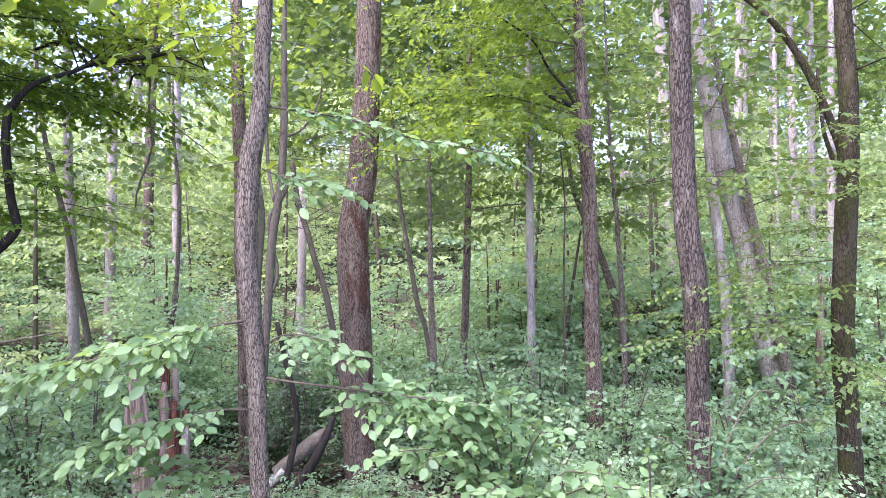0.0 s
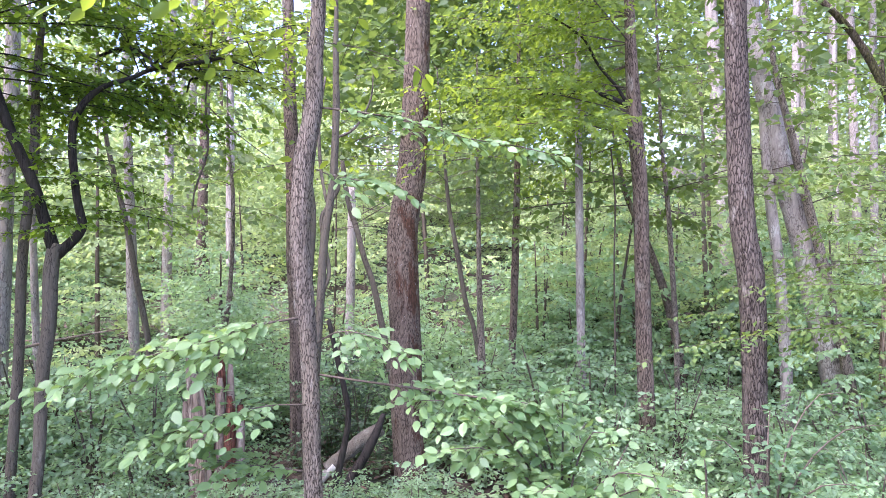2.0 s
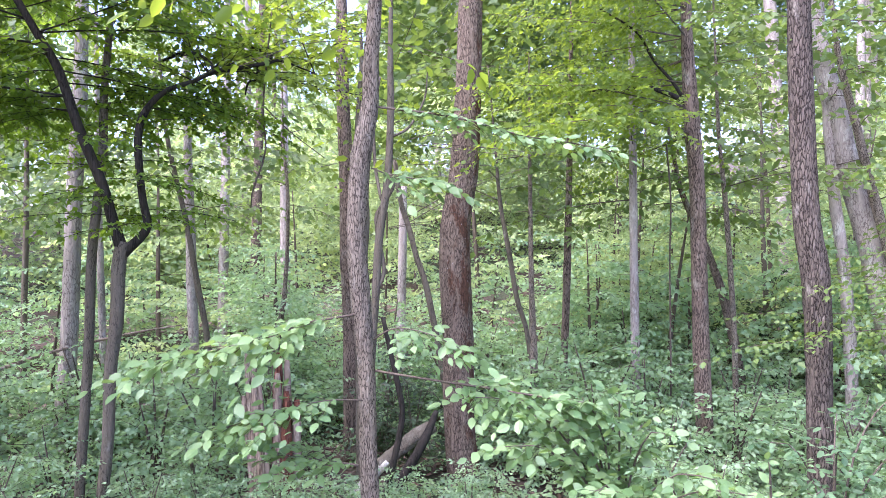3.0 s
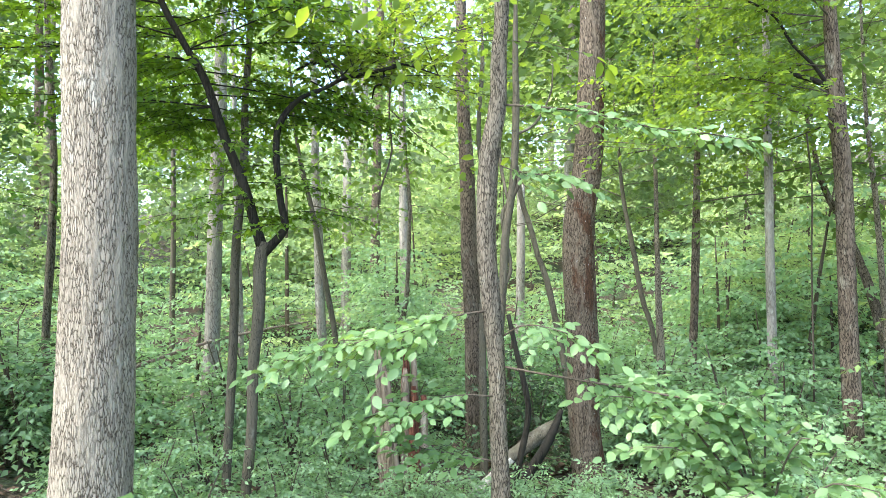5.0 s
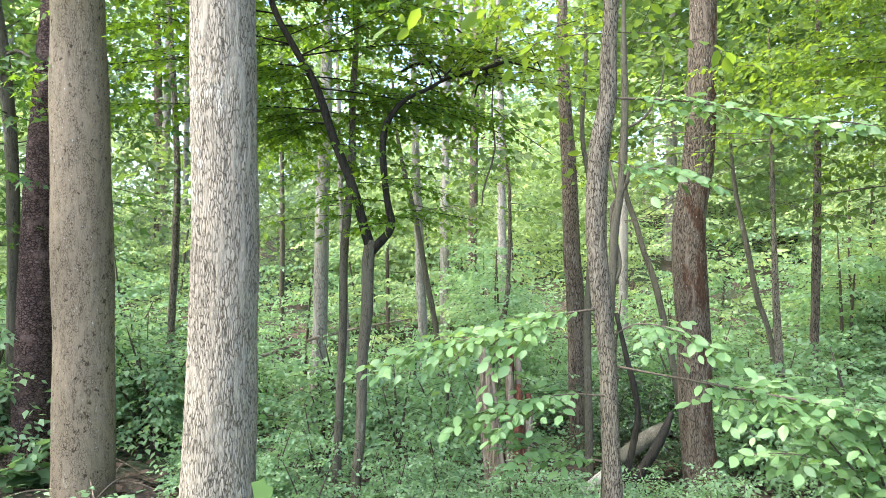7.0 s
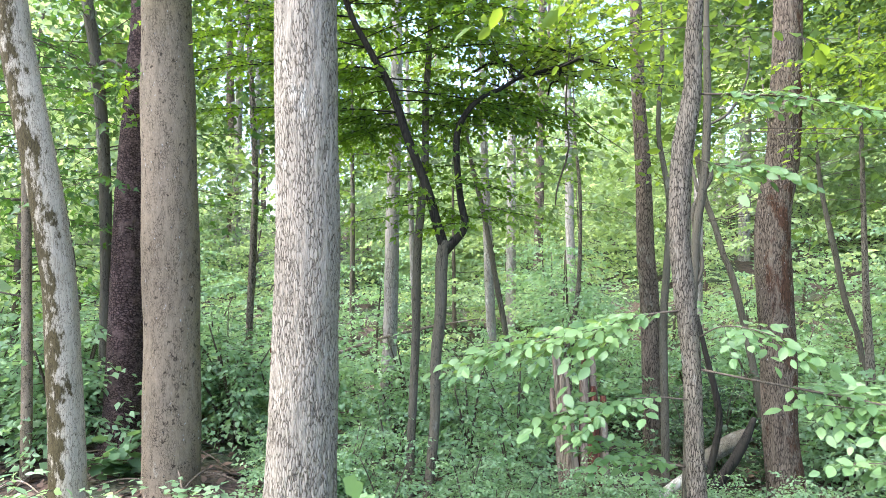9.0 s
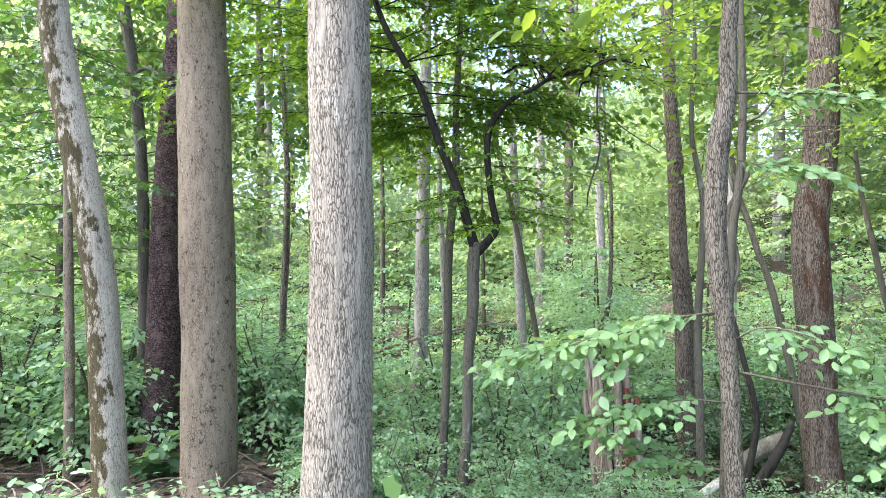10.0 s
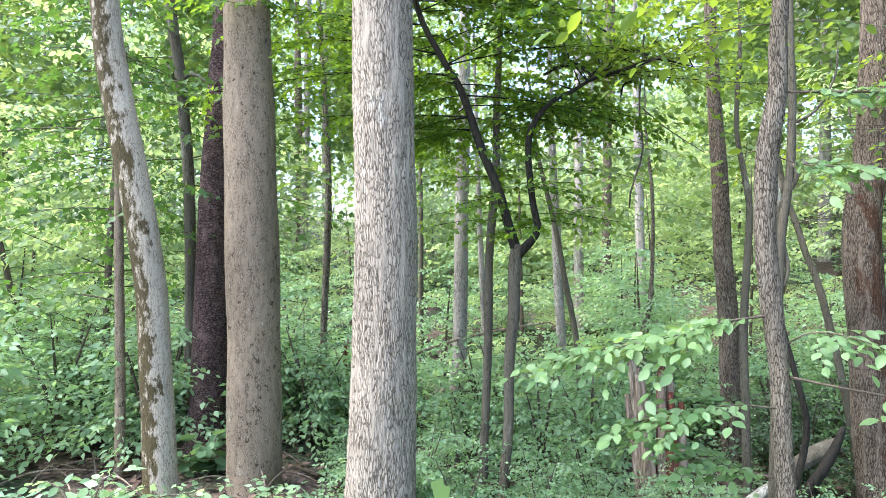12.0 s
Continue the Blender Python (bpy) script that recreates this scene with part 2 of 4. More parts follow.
# ---- plant builders ----
def curve_points(nodes, n):
    """A smooth line through nodes (x, y, z, r)."""
    p = np.array(nodes, float)
    p = np.vstack([2 * p[0] - p[1], p, 2 * p[-1] - p[-2]])
    seg = np.linalg.norm(np.diff(p[1:-1, :3], axis=0), axis=1)
    cum = np.concatenate([[0], np.cumsum(seg)])
    out = []
    for s in np.linspace(0, cum[-1], n):
        i = min(int(np.searchsorted(cum, s, "right")) - 1, len(seg) - 1)
        u = (s - cum[i]) / seg[i]
        a, b, c, d = p[i:i + 4]
        q = 0.5 * (2 * b + (c - a) * u + (2 * a - 5 * b + 4 * c - d) * u * u + (3 * b - a - 3 * c + d) * u ** 3)
        q[3] = b[3] + (c[3] - b[3]) * u
        out.append(q)
    return np.array(out)


def tube(pts, sides, relief=0.0, fx=40.0, fz=7.0, wob=0.06, seed=0.0):
    """Verts and faces of a round stem along pts (x, y, z, r), with ridged relief in metres."""
    pts = np.asarray(pts, float)
    n = len(pts)
    tan = np.gradient(pts[:, :3], axis=0)
    tan /= np.linalg.norm(tan, axis=1, keepdims=True) + 1e-9
    ref = np.array([0.0, 1.0, 0.0]) if abs(tan[:, 2]).mean() > 0.6 else np.array([0.0, 0.0, 1.0])
    u = np.cross(tan, ref)
    u /= np.linalg.norm(u, axis=1, keepdims=True) + 1e-9
    w = np.cross(tan, u)
    th = np.linspace(0, 2 * np.pi, sides, endpoint=False)
    verts = []
    for i in range(n):
        x, y, z, r = pts[i]
        for t in th:
            c, s = math.cos(t), math.sin(t)
            k = r
            if relief:
                k *= 1 + wob * noise.noise((c * 1.2 + seed, s * 1.2, z * 1.6))
                q = noise.noise((c * r * fx + seed, s * r * fx, z * fz))
                q2 = noise.noise((c * r * fx * 2.3 + seed, s * r * fx * 2.3, z * fz * 2.6))
                k += relief * (0.6 - 2.2 * abs(q)) + relief * 0.5 * q2
            verts.append(tuple(pts[i, :3] + u[i] * (c * k) + w[i] * (s * k)))
    faces = [(i * sides + j, i * sides + (j + 1) % sides, (i + 1) * sides + (j + 1) % sides, (i + 1) * sides + j)
             for i in range(n - 1) for j in range(sides)]
    faces += [tuple(range(sides))[::-1], tuple((n - 1) * sides + j for j in range(sides))]
    return verts, faces


def merged(tubes):
    v, f = [], []
    for a, b in tubes:
        o = len(v)
        v += a
        f += [tuple(i + o for i in q) for q in b]
    return v, f


# leaf outlines: along, across, up; quads or triangles
LEAF_FULL = (np.array([(0, 0, 0), (.22, 0, -.01), (.5, 0, -.03), (.78, 0, -.07), (1, 0, -.13), (.2, .21, .03), (.48, .29, .02),
                       (.76, .2, -.03), (.2, -.21, .03), (.48, -.29, .02), (.76, -.2, -.03)]),
             [(0, 1, 5), (1, 2, 6, 5), (2, 3, 7, 6), (3, 4, 7), (0, 8, 1), (1, 8, 9, 2), (2, 9, 10, 3), (3, 10, 4)])
LEAF_MID = (np.array([(0, 0, 0), (.3, .25, .04), (.72, .21, -.01), (1, 0, -.1), (.72, -.21, -.01), (.3, -.25, .04)]),
            [(0, 3, 2, 1), (0, 5, 4, 3)])
LEAF_SMALL = (np.array([(0, 0, 0), (.36, .31, .04), (1, 0, -.1), (.36, -.31, .02)]), [(0, 2, 1), (0, 3, 2)])
# a small three-pointed leaf
LEAF_TRI = (np.array([(0, 0, 0), (.32, .42, .05), (.5, .16, 0), (1, 0, -.12), (.5, -.16, 0), (.32, -.42, .05)]), [(0, 2, 1), (0, 3, 2), (0, 4, 3), (0, 5, 4)])
# a lobed, star-like leaf
LOBES = [(0, .0), (.0, .24), (.1, .46), (.38, .34), (.62, .45), (.78, .2), (.95, 0)]
LEAF_LOBED = (np.array([(a, b, .12 * b - .1 * a * a) for a, b in LOBES] + [(a, -b, .12 * b - .1 * a * a) for a, b in LOBES[1:-1]] + [(.35, 0, -.02)]),
              [(0, 12, 1), (1, 12, 3, 2), (3, 12, 5, 4), (5, 12, 6), (0, 7, 12), (7, 8, 9, 12), (9, 10, 11, 12), (11, 6, 12)])


class Leaves:
    """A heap of leaves: where each starts, the way it points, the way its face looks, and its length."""

    def __init__(self):
        self.p, self.a, self.n, self.s = [], [], [], []

    def add(self, p, a, n, s):
        self.p.append(p), self.a.append(a), self.n.append(n), self.s.append(s)

    def frames(self):
        p, a, n, s = (np.array(q, float) for q in (self.p, self.a, self.n, self.s))
        a /= np.linalg.norm(a, axis=1, keepdims=True) + 1e-9
        b = np.cross(n, a)
        b /= np.linalg.norm(b, axis=1, keepdims=True) + 1e-9
        return p, a, b, np.cross(a, b), s

    def mesh(self, name, shape, mat, parent=None):
        t, faces = shape
        p, a, b, n, s = self.frames()
        v = p[:, None] + s[:, None, None] * (t[None, :, :1] * a[:, None] + t[None, :, 1:2] * b[:, None] + t[None, :, 2:] * n[:, None])
        k, m = len(t), len(p)
        me = bpy.data.meshes.new(name)
        sizes = np.array([len(f) for f in faces])
        flat = np.concatenate([np.array(f) for f in faces])
        loops = (flat[None] + k * np.arange(m)[:, None]).ravel()
        starts = (np.concatenate([[0], np.cumsum(sizes)[:-1]])[None] + len(flat) * np.arange(m)[:, None]).ravel()
        me.vertices.add(m * k)
        me.vertices.foreach_set("co", v.ravel())
        me.loops.add(len(loops))
        me.loops.foreach_set("vertex_index", loops.astype(np.int32))
        me.polygons.add(len(starts))
        me.polygons.foreach_set("loop_start", starts.astype(np.int32))
        me.polygons.foreach_set("loop_total", np.tile(sizes, m).astype(np.int32))
        me.update(calc_edges=True)
        me.materials.append(mat)
        ob = new(name, me)
        ob.parent = parent
        return ob

    def pieces(self, shape, mat, parent, limit=300):
        """Each leaf an object of its own on one mesh; the rest joined."""
        me = bpy.data.meshes.new("leaf")
        me.from_pydata(shape[0].tolist(), [], shape[1])
        me.materials.append(mat)
        p, a, b, n, s = self.frames()
        for i in range(min(limit, len(p))):
            ob = new("leaf", me)
            ob.parent = parent
            m = Matrix((a[i] * s[i], b[i] * s[i], n[i] * s[i])).transposed().to_4x4()
            m.translation = Vector(p[i])
            ob.matrix_basis = m
        if len(p) > limit:
            rest = Leaves()
            rest.p, rest.a, rest.n, rest.s = self.p[limit:], self.a[limit:], self.n[limit:], self.s[limit:]
            tagged(rest.mesh("foliage", shape, mat, parent), kind="stuff")


def twig_line(p, q, r0, r1):
    """A thin three-sided twig."""
    p, q = np.asarray(p), np.asarray(q)
    u = np.cross(q - p, (0.3, 0.2, 1.0))
    u /= np.linalg.norm(u) + 1e-9
    w = np.cross(q - p, u)
    w /= np.linalg.norm(w) + 1e-9
    v = [tuple(m + (u * math.cos(k) + w * math.sin(k)) * r) for m, r in ((p, r0), (q, r1)) for k in (0, 2.09, 4.19)]
    return v, [(0, 1, 4, 3), (1, 2, 5, 4), (2, 0, 3, 5)]


def leafy_twig(rng, leaves, p, way, length, leaf, gap, droop=0.3, tilt=0.8, hang=0.5, face=(0, 0, 1.0)):
    """Leaves set left and right along a twig, in a near level layer."""
    way = way / np.linalg.norm(way)
    side = np.cross(way, (0, 0, 1.0))
    side /= np.linalg.norm(side) + 1e-9
    k = max(1, int(length / gap))
    for i in range(k + 1):
        f = (i + rng.uniform(-.2, .2)) / k
        q = p + way * length * f + np.array((0, 0, -droop * length * f * f))
        sgn = 1 if i % 2 else -1
        if i == k:
            a = way + (0, 0, -0.3)
        else:
            a = way * rng.uniform(.35, .9) + side * sgn * rng.uniform(.6, 1.0) + np.array((0, 0, rng.uniform(-hang * 2, .1)))
        n = np.array((rng.normal(0, tilt), rng.normal(0, tilt), rng.normal(0, tilt * .5))) + face
        leaves.add(q, a, n, leaf * rng.uniform(.65, 1.2))
    return p + way * length + np.array((0, 0, -droop * length))


def spray(rng, leaves, twigs, line, leaf, gap, reach, start=0.25, every=0.12, spread=1.0, droop=0.25, tilt=0.8, thick=0.0022, hang=0.5, face=(0, 0, 1.0), rise=(-.4, .4)):
    """Side twigs with leaves along a limb (points x, y, z, r), widest near its middle."""
    line = np.asarray(line, float)
    seg = np.linalg.norm(np.diff(line[:, :3], axis=0), axis=1)
    cum = np.concatenate([[0], np.cumsum(seg)])
    total = cum[-1]
    s, sgn = total * start, 1
    while s < total:
        i = min(int(np.searchsorted(cum, s, "right")) - 1, len(seg) - 1)
        p = line[i, :3] + (line[i + 1, :3] - line[i, :3]) * ((s - cum[i]) / seg[i])
        t = (line[i + 1, :3] - line[i, :3]) / seg[i]
        side = np.cross(t, (0, 0, 1.0))
        side /= np.linalg.norm(side) + 1e-9
        f = s / total
        way = t * rng.uniform(.5, 1.1) + side * sgn * spread * rng.uniform(.5, 1.1) + np.array((0, 0, rng.uniform(*rise)))
        length = reach * (1.15 - 0.75 * f) * rng.uniform(.5, 1.15)
        q = leafy_twig(rng, leaves, p, way, length, leaf, gap, droop, tilt, hang, face)
        if twigs is not None:
            twigs.append(twig_line(p, q, thick, thick * .35))
        sgn = -sgn
        s += every * rng.uniform(.7, 1.3)
    t = line[-1, :3] - line[-2, :3]
    leafy_twig(rng, leaves, line[-1, :3], t, reach * .5, leaf, gap, droop, tilt, hang, face)


def part(name, data, mat, parent, label=""):
    ob = mesh_object(name, data[0], data[1], mat, parent)
    if label:
        tagged(ob, label)
    return ob


def stem_nodes(nodes, height, flare=1.35, bury=0.15):
    """Nodes from top to bottom as seen; lengthened down to the soil and up to the tree's height."""
    n = [tuple(map(float, q)) for q in nodes]
    if n[0][2] < n[-1][2]:
        n = n[::-1]
    x, y, z, r = n[-1]
    g = float(ground_z(x, y))
    if z - g > 0.3:
        a, b = np.array(n[-2]), np.array(n[-1])
        k = (a - b) / max(a[2] - b[2], .05)
        h = z - g
        n.append((x - k[0] * h * .35, y - k[1] * h * .35, g + 0.12, r * 1.06))
        x, y = n[-1][:2]
    n.append((x, y, min(g, n[-1][2] - .1), r * flare * 1.06))
    n.append((x, y, min(g, n[-1][2]) - bury, r * flare * 1.3))
    x, y, z, r = n[0]
    if height > z - g + 0.4:
        top = g + height
        a, b = np.array(n[0]), np.array(n[2])
        k = (a - b) / (a[2] - b[2])
        up = []
        for f in (1.0, 0.66, 0.33):
            h = (top - z) * f
            up.append((x + k[0] * h * .5, y + k[1] * h * .5, z + h, max(r * (1 - .8 * f), .006)))
        n = up + n
    return n[::-1]


def crown(rng, nodes, lo, hi, count, reach, leaf, gap, leaves, twigs, rise=0.25, every=0.16, droop=0.2, toward=None, wide=1.0, tilt=.8, fine=True):
    """Limbs round a stem between two heights, each with leafy sprays."""
    line = curve_points(nodes, 40)
    az = rng.uniform(0, 6.28)
    for i in range(count):
        f = (i + rng.uniform(.2, .8)) / count
        z = lo + (hi - lo) * f
        j = int(np.argmin(abs(line[:, 2] - z)))
        p = line[j, :3]
        az += 2.4 + rng.normal(0, .3)
        aa = az if toward is None else toward + rng.uniform(-wide, wide)
        L = reach * rng.uniform(.6, 1.15) * (1 - .45 * f)
        d = np.array((math.sin(aa), math.cos(aa), 0.0))
        bend, lift = rng.uniform(-.5, .5), rise * rng.uniform(-.5, 2.3)
        e = np.array((d[1], -d[0], 0)) * bend
        pts = [(*(p + d * L * s + e * L * s * s + np.array((0, 0, lift * L * s - droop * L * s * s))), max(.002, .0042 * L * (1 - .85 * s))) for s in (0, .3, .6, 1)]
        c = curve_points(pts, 7)
        twigs.append(tube(c if fine else c[::3], 4 if fine else 3))
        spray(rng, leaves, twigs if fine else None, c, leaf, gap, L * .42, .12, every, 1.0, .22, tilt)


def tree(name, label, nodes, bark, height, sides=14, relief=0.004, fx=40, fz=7, rings=None, limbs=(), flare=1.35, category="tree", seed=1, limb_bark=None):
    """A tree as one thing: an Empty at its foot over its trunk and limbs. Returns it and its stem nodes."""
    n = stem_nodes(nodes, height, flare)
    foot = np.array(n[1][:3])
    root = new(name)
    root.location = foot
    tagged(root, label, category)
    line = curve_points(n, rings or max(24, int(height * 9)))
    line[:, :3] -= foot
    part("trunk", tube(line, sides, relief, fx, fz, seed=seed * 3.7), bark, root)
    for k in limbs:
        c = curve_points(k, max(8, len(k) * 4))
        c[:, :3] -= foot
        part("limb", tube(c, 8, .0015, 50, 12, seed=seed), limb_bark or bark, root)
    return root, n, foot


def dress(root, foot, leaves, twigs, shape, mat, twig_mat=None):
    """Hang leaves and twigs gathered in world places on a tree."""
    if twigs:
        v, f = merged(twigs)
        ob = mesh_object("twig_tangle", v, f, twig_mat or TWIG, root)
        ob.location = -Vector(foot)
        tagged(ob, kind="stuff")
    if leaves.p:
        ob = leaves.mesh("foliage", shape, mat, root)
        ob.location = -Vector(foot)
        tagged(ob, kind="stuff")


def rng_of(k):
    return np.random.default_rng(k)


# ---- the standing trees ----
def high_crown(rng, root, n, foot, lo, hi, count=10, reach=1.9, leaf=0.15, mat=None):
    lv, tw = Leaves(), []
    crown(rng, n, lo, hi, max(5, count - 4), reach * .8, leaf, .17, lv, tw, .35, .3)
    dress(root, foot, lv, tw, LEAF_SMALL, mat or LEAF_YELLOW)


# big beige trunk beside the path
root, n, foot = tree("tulip_tree", "tall straight tree with beige finely furrowed bark beside the path",
    [(-2.85, 2.72, 3.04, .164), (-2.85, 2.72, 2.41, .168), (-2.85, 2.72, 1.78, .17), (-2.87, 2.71, 1.15, .173), (-2.89, 2.7, .68, .183), (-2.91, 2.69, .26, .198)],
    BARK_BEIGE, 13, 120, .006, 55, 14, 420, seed=1)
high_crown(rng_of(1), root, n, foot, 7.5, 12.5)

root, n, foot = tree("oak_tree", "thick straight tree with brown-grey pitted bark and lichen spots",
    [(-4.26, 2.93, 3.41, .161), (-4.26, 2.93, 2.62, .173), (-4.26, 2.93, 1.83, .181), (-4.26, 2.94, 1.05, .181), (-4.27, 2.93, .46, .185), (-4.28, 2.93, -.0, .191)],
    BARK_BROWN, 13, 96, .004, 60, 16, 320, seed=2)
high_crown(rng_of(2), root, n, foot, 7.5, 12.5)

root, n, foot = tree("cherry_tree", "dark purplish tree with coarse scaly bark behind the oak",
    [(-4.94, 3.3, 3.7, .114), (-4.99, 3.27, 3.02, .118), (-5.04, 3.24, 2.34, .123), (-5.08, 3.21, 1.65, .13), (-5.11, 3.19, .97, .137), (-5.14, 3.18, .52, .141), (-5.15, 3.17, .18, .155)],
    BARK_SCALY, 12, 72, .008, 30, 22, 300, seed=3)
high_crown(rng_of(3), root, n, foot, 7, 11.5)

root, n, foot = tree("pale_tree", "leaning tree with white-mottled bark and brown moss along one side",
    [(-4.62, 2.1, 3.24, .088), (-4.58, 2.13, 2.78, .092), (-4.5, 2.18, 2.25, .095), (-4.44, 2.22, 1.82, .095), (-4.4, 2.25, 1.4, .095), (-4.39, 2.26, .98, .095), (-4.38, 2.27, .56, .1), (-4.37, 2.27, .13, .111)],
    BARK_PALE, 10, 56, .003, 40, 18, 240, seed=4)
high_crown(rng_of(4), root, n, foot, 6, 9.5, 8, 1.6)

root, n, foot = tree("slender_tree", "slender brown tree with smooth mossy bark",
    [(-5.49, 3.14, 3.74, .042), (-5.43, 3.18, 3.13, .046), (-5.39, 3.21, 2.34, .046), (-5.39, 3.21, 1.42, .046), (-5.41, 3.2, .72, .044), (-5.44, 3.18, .21, .039), (-5.47, 3.17, -.1, .039)],
    BARK_DARK, 8, 18, .003, limbs=[[(-5.43, 3.18, 3.1, .02), (-5.3, 3.2, 3.14, .015), (-5.1, 3.2, 3.05, .009)]], seed=5)
lv, tw = Leaves(), []
crown(rng_of(5), n, 2.0, 5.5, 40, 1.6, .08, .05, lv, tw, .2)
dress(root, foot, lv, tw, LEAF_TRI, LEAF_MAPLE)

root, n, foot = tree("thin_tree", "thin grey-brown young tree with few leaves",
    [(-5.3, 2.55, 1.86, .033), (-5.31, 2.55, 1.2, .035), (-5.32, 2.55, .62, .037), (-5.34, 2.54, -.05, .041)],
    BARK_BROWN, 4.2, 14, .002, seed=6)
lv, tw = Leaves(), []
crown(rng_of(6), n, 1.3, 4.2, 40, 1.6, .08, .05, lv, tw, .1, toward=-1.2, wide=1.6)
dress(root, foot, lv, tw, LEAF_TRI, LEAF_MAPLE)

# young tree with ovate leaves on long level arms
SLIM_ARMS = [
    [(-.99, 3.65, 2.42, .012), (-.82, 3.67, 2.4, .011), (-.6, 3.69, 2.37, .009), (-.39, 3.71, 2.32, .008), (-.14, 3.74, 2.25, .006), (.11, 3.76, 2.21, .005), (.33, 3.78, 2.16, .003)],
    [(-1.07, 3.61, 1.27, .014), (-1.16, 3.55, 1.26, .011), (-1.33, 3.48, 1.23, .009), (-1.48, 3.41, 1.17, .007), (-1.69, 3.33, 1.12, .005), (-1.9, 3.24, 1.08, .004), (-2.1, 3.18, 1.03, .002)],
    [(-.97, 3.65, .96, .012), (-.81, 3.64, .94, .011), (-.56, 3.63, .91, .011), (-.32, 3.63, .88, .009), (-.02, 3.63, .84, .008), (.31, 3.63, .79, .004)],
    [(-.99, 3.65, 2.08, .008), (-.88, 3.66, 2.04, .006), (-.69, 3.68, 2.01, .005), (-.56, 3.69, 1.97, .003)],
    [(-1.02, 3.62, .8, .009), (-1.2, 3.5, .82, .007), (-1.45, 3.38, .78, .005), (-1.75, 3.3, .68, .003)],
    [(-1.0, 3.66, 1.12, .008), (-.85, 3.6, 1.2, .006), (-.65, 3.55, 1.18, .004), (-.45, 3.5, 1.1, .003)],
    [(-1.04, 3.65, .43, .009), (-1.21, 3.58, .47, .008), (-1.4, 3.51, .51, .006), (-1.56, 3.44, .57, .004)],
]
SLIM_ARMS = [[(x, y, z, r * .58) for x, y, z, r in arm] for arm in SLIM_ARMS]
root, n, foot = tree("young_beech", "young tree with rough grey bark and level leafy branches",
    [(-.97, 3.65, 3.01, .037), (-.99, 3.65, 2.7, .042), (-1, 3.65, 2.42, .047), (-1.05, 3.64, 2.11, .056), (-1.07, 3.64, 1.7, .053), (-1.05, 3.64, 1.36, .054), (-1.02, 3.65, .99, .047), (-1.01, 3.65, .59, .047), (-1, 3.65, .27, .051)],
    BARK_GREY, 7.5, 36, .006, 60, 9, 170, limbs=SLIM_ARMS, seed=7, limb_bark=TWIG)
far, tw = Leaves(), []
arms_of = [o for o in root.children if o.name.startswith("limb")]
g = rng_of(7)
for arm, reach, leaf, gap, st in ((0, .15, .09, .035, .1), (1, .36, .11, .045, .1), (2, .3, .1, .04, .32), (3, .22, .1, .04, .15), (4, .34, .1, .045, .2), (5, .2, .1, .045, .3), (6, .3, .1, .045, .1)):
    near = Leaves()
    spray(g, near, tw, SLIM_ARMS[arm], leaf * .72, gap * .8, reach * 1.25, st, .024, .9, .25, .5, .002, .3, (-.1, -.45, 1.0), (-.6, .5))
    order = rng_of(70 + arm).permutation(len(near.p))
    near.p, near.a, near.n, near.s = ([near.p[i] - foot for i in order], [near.a[i] for i in order], [near.n[i] for i in order], [near.s[i] for i in order])
    near.pieces(LEAF_FULL, LEAF_NEAR, arms_of[arm], 42)
crown(g, n, 2.75, 4.4, 14, 1.0, .10, .07, far, tw, .1, .16, .3)
crown(g, n, 4.7, 7.3, 6, .8, .12, .14, far, tw, .2, .2, .3)
v, f = merged(tw)
ob = mesh_object("twig_tangle", v, f, TWIG, root)
ob.location = -Vector(foot)
tagged(ob, kind="stuff")
ob = far.mesh("foliage", LEAF_MID, LEAF_YELLOW, root)
ob.location = -Vector(foot)
tagged(ob, kind="stuff")

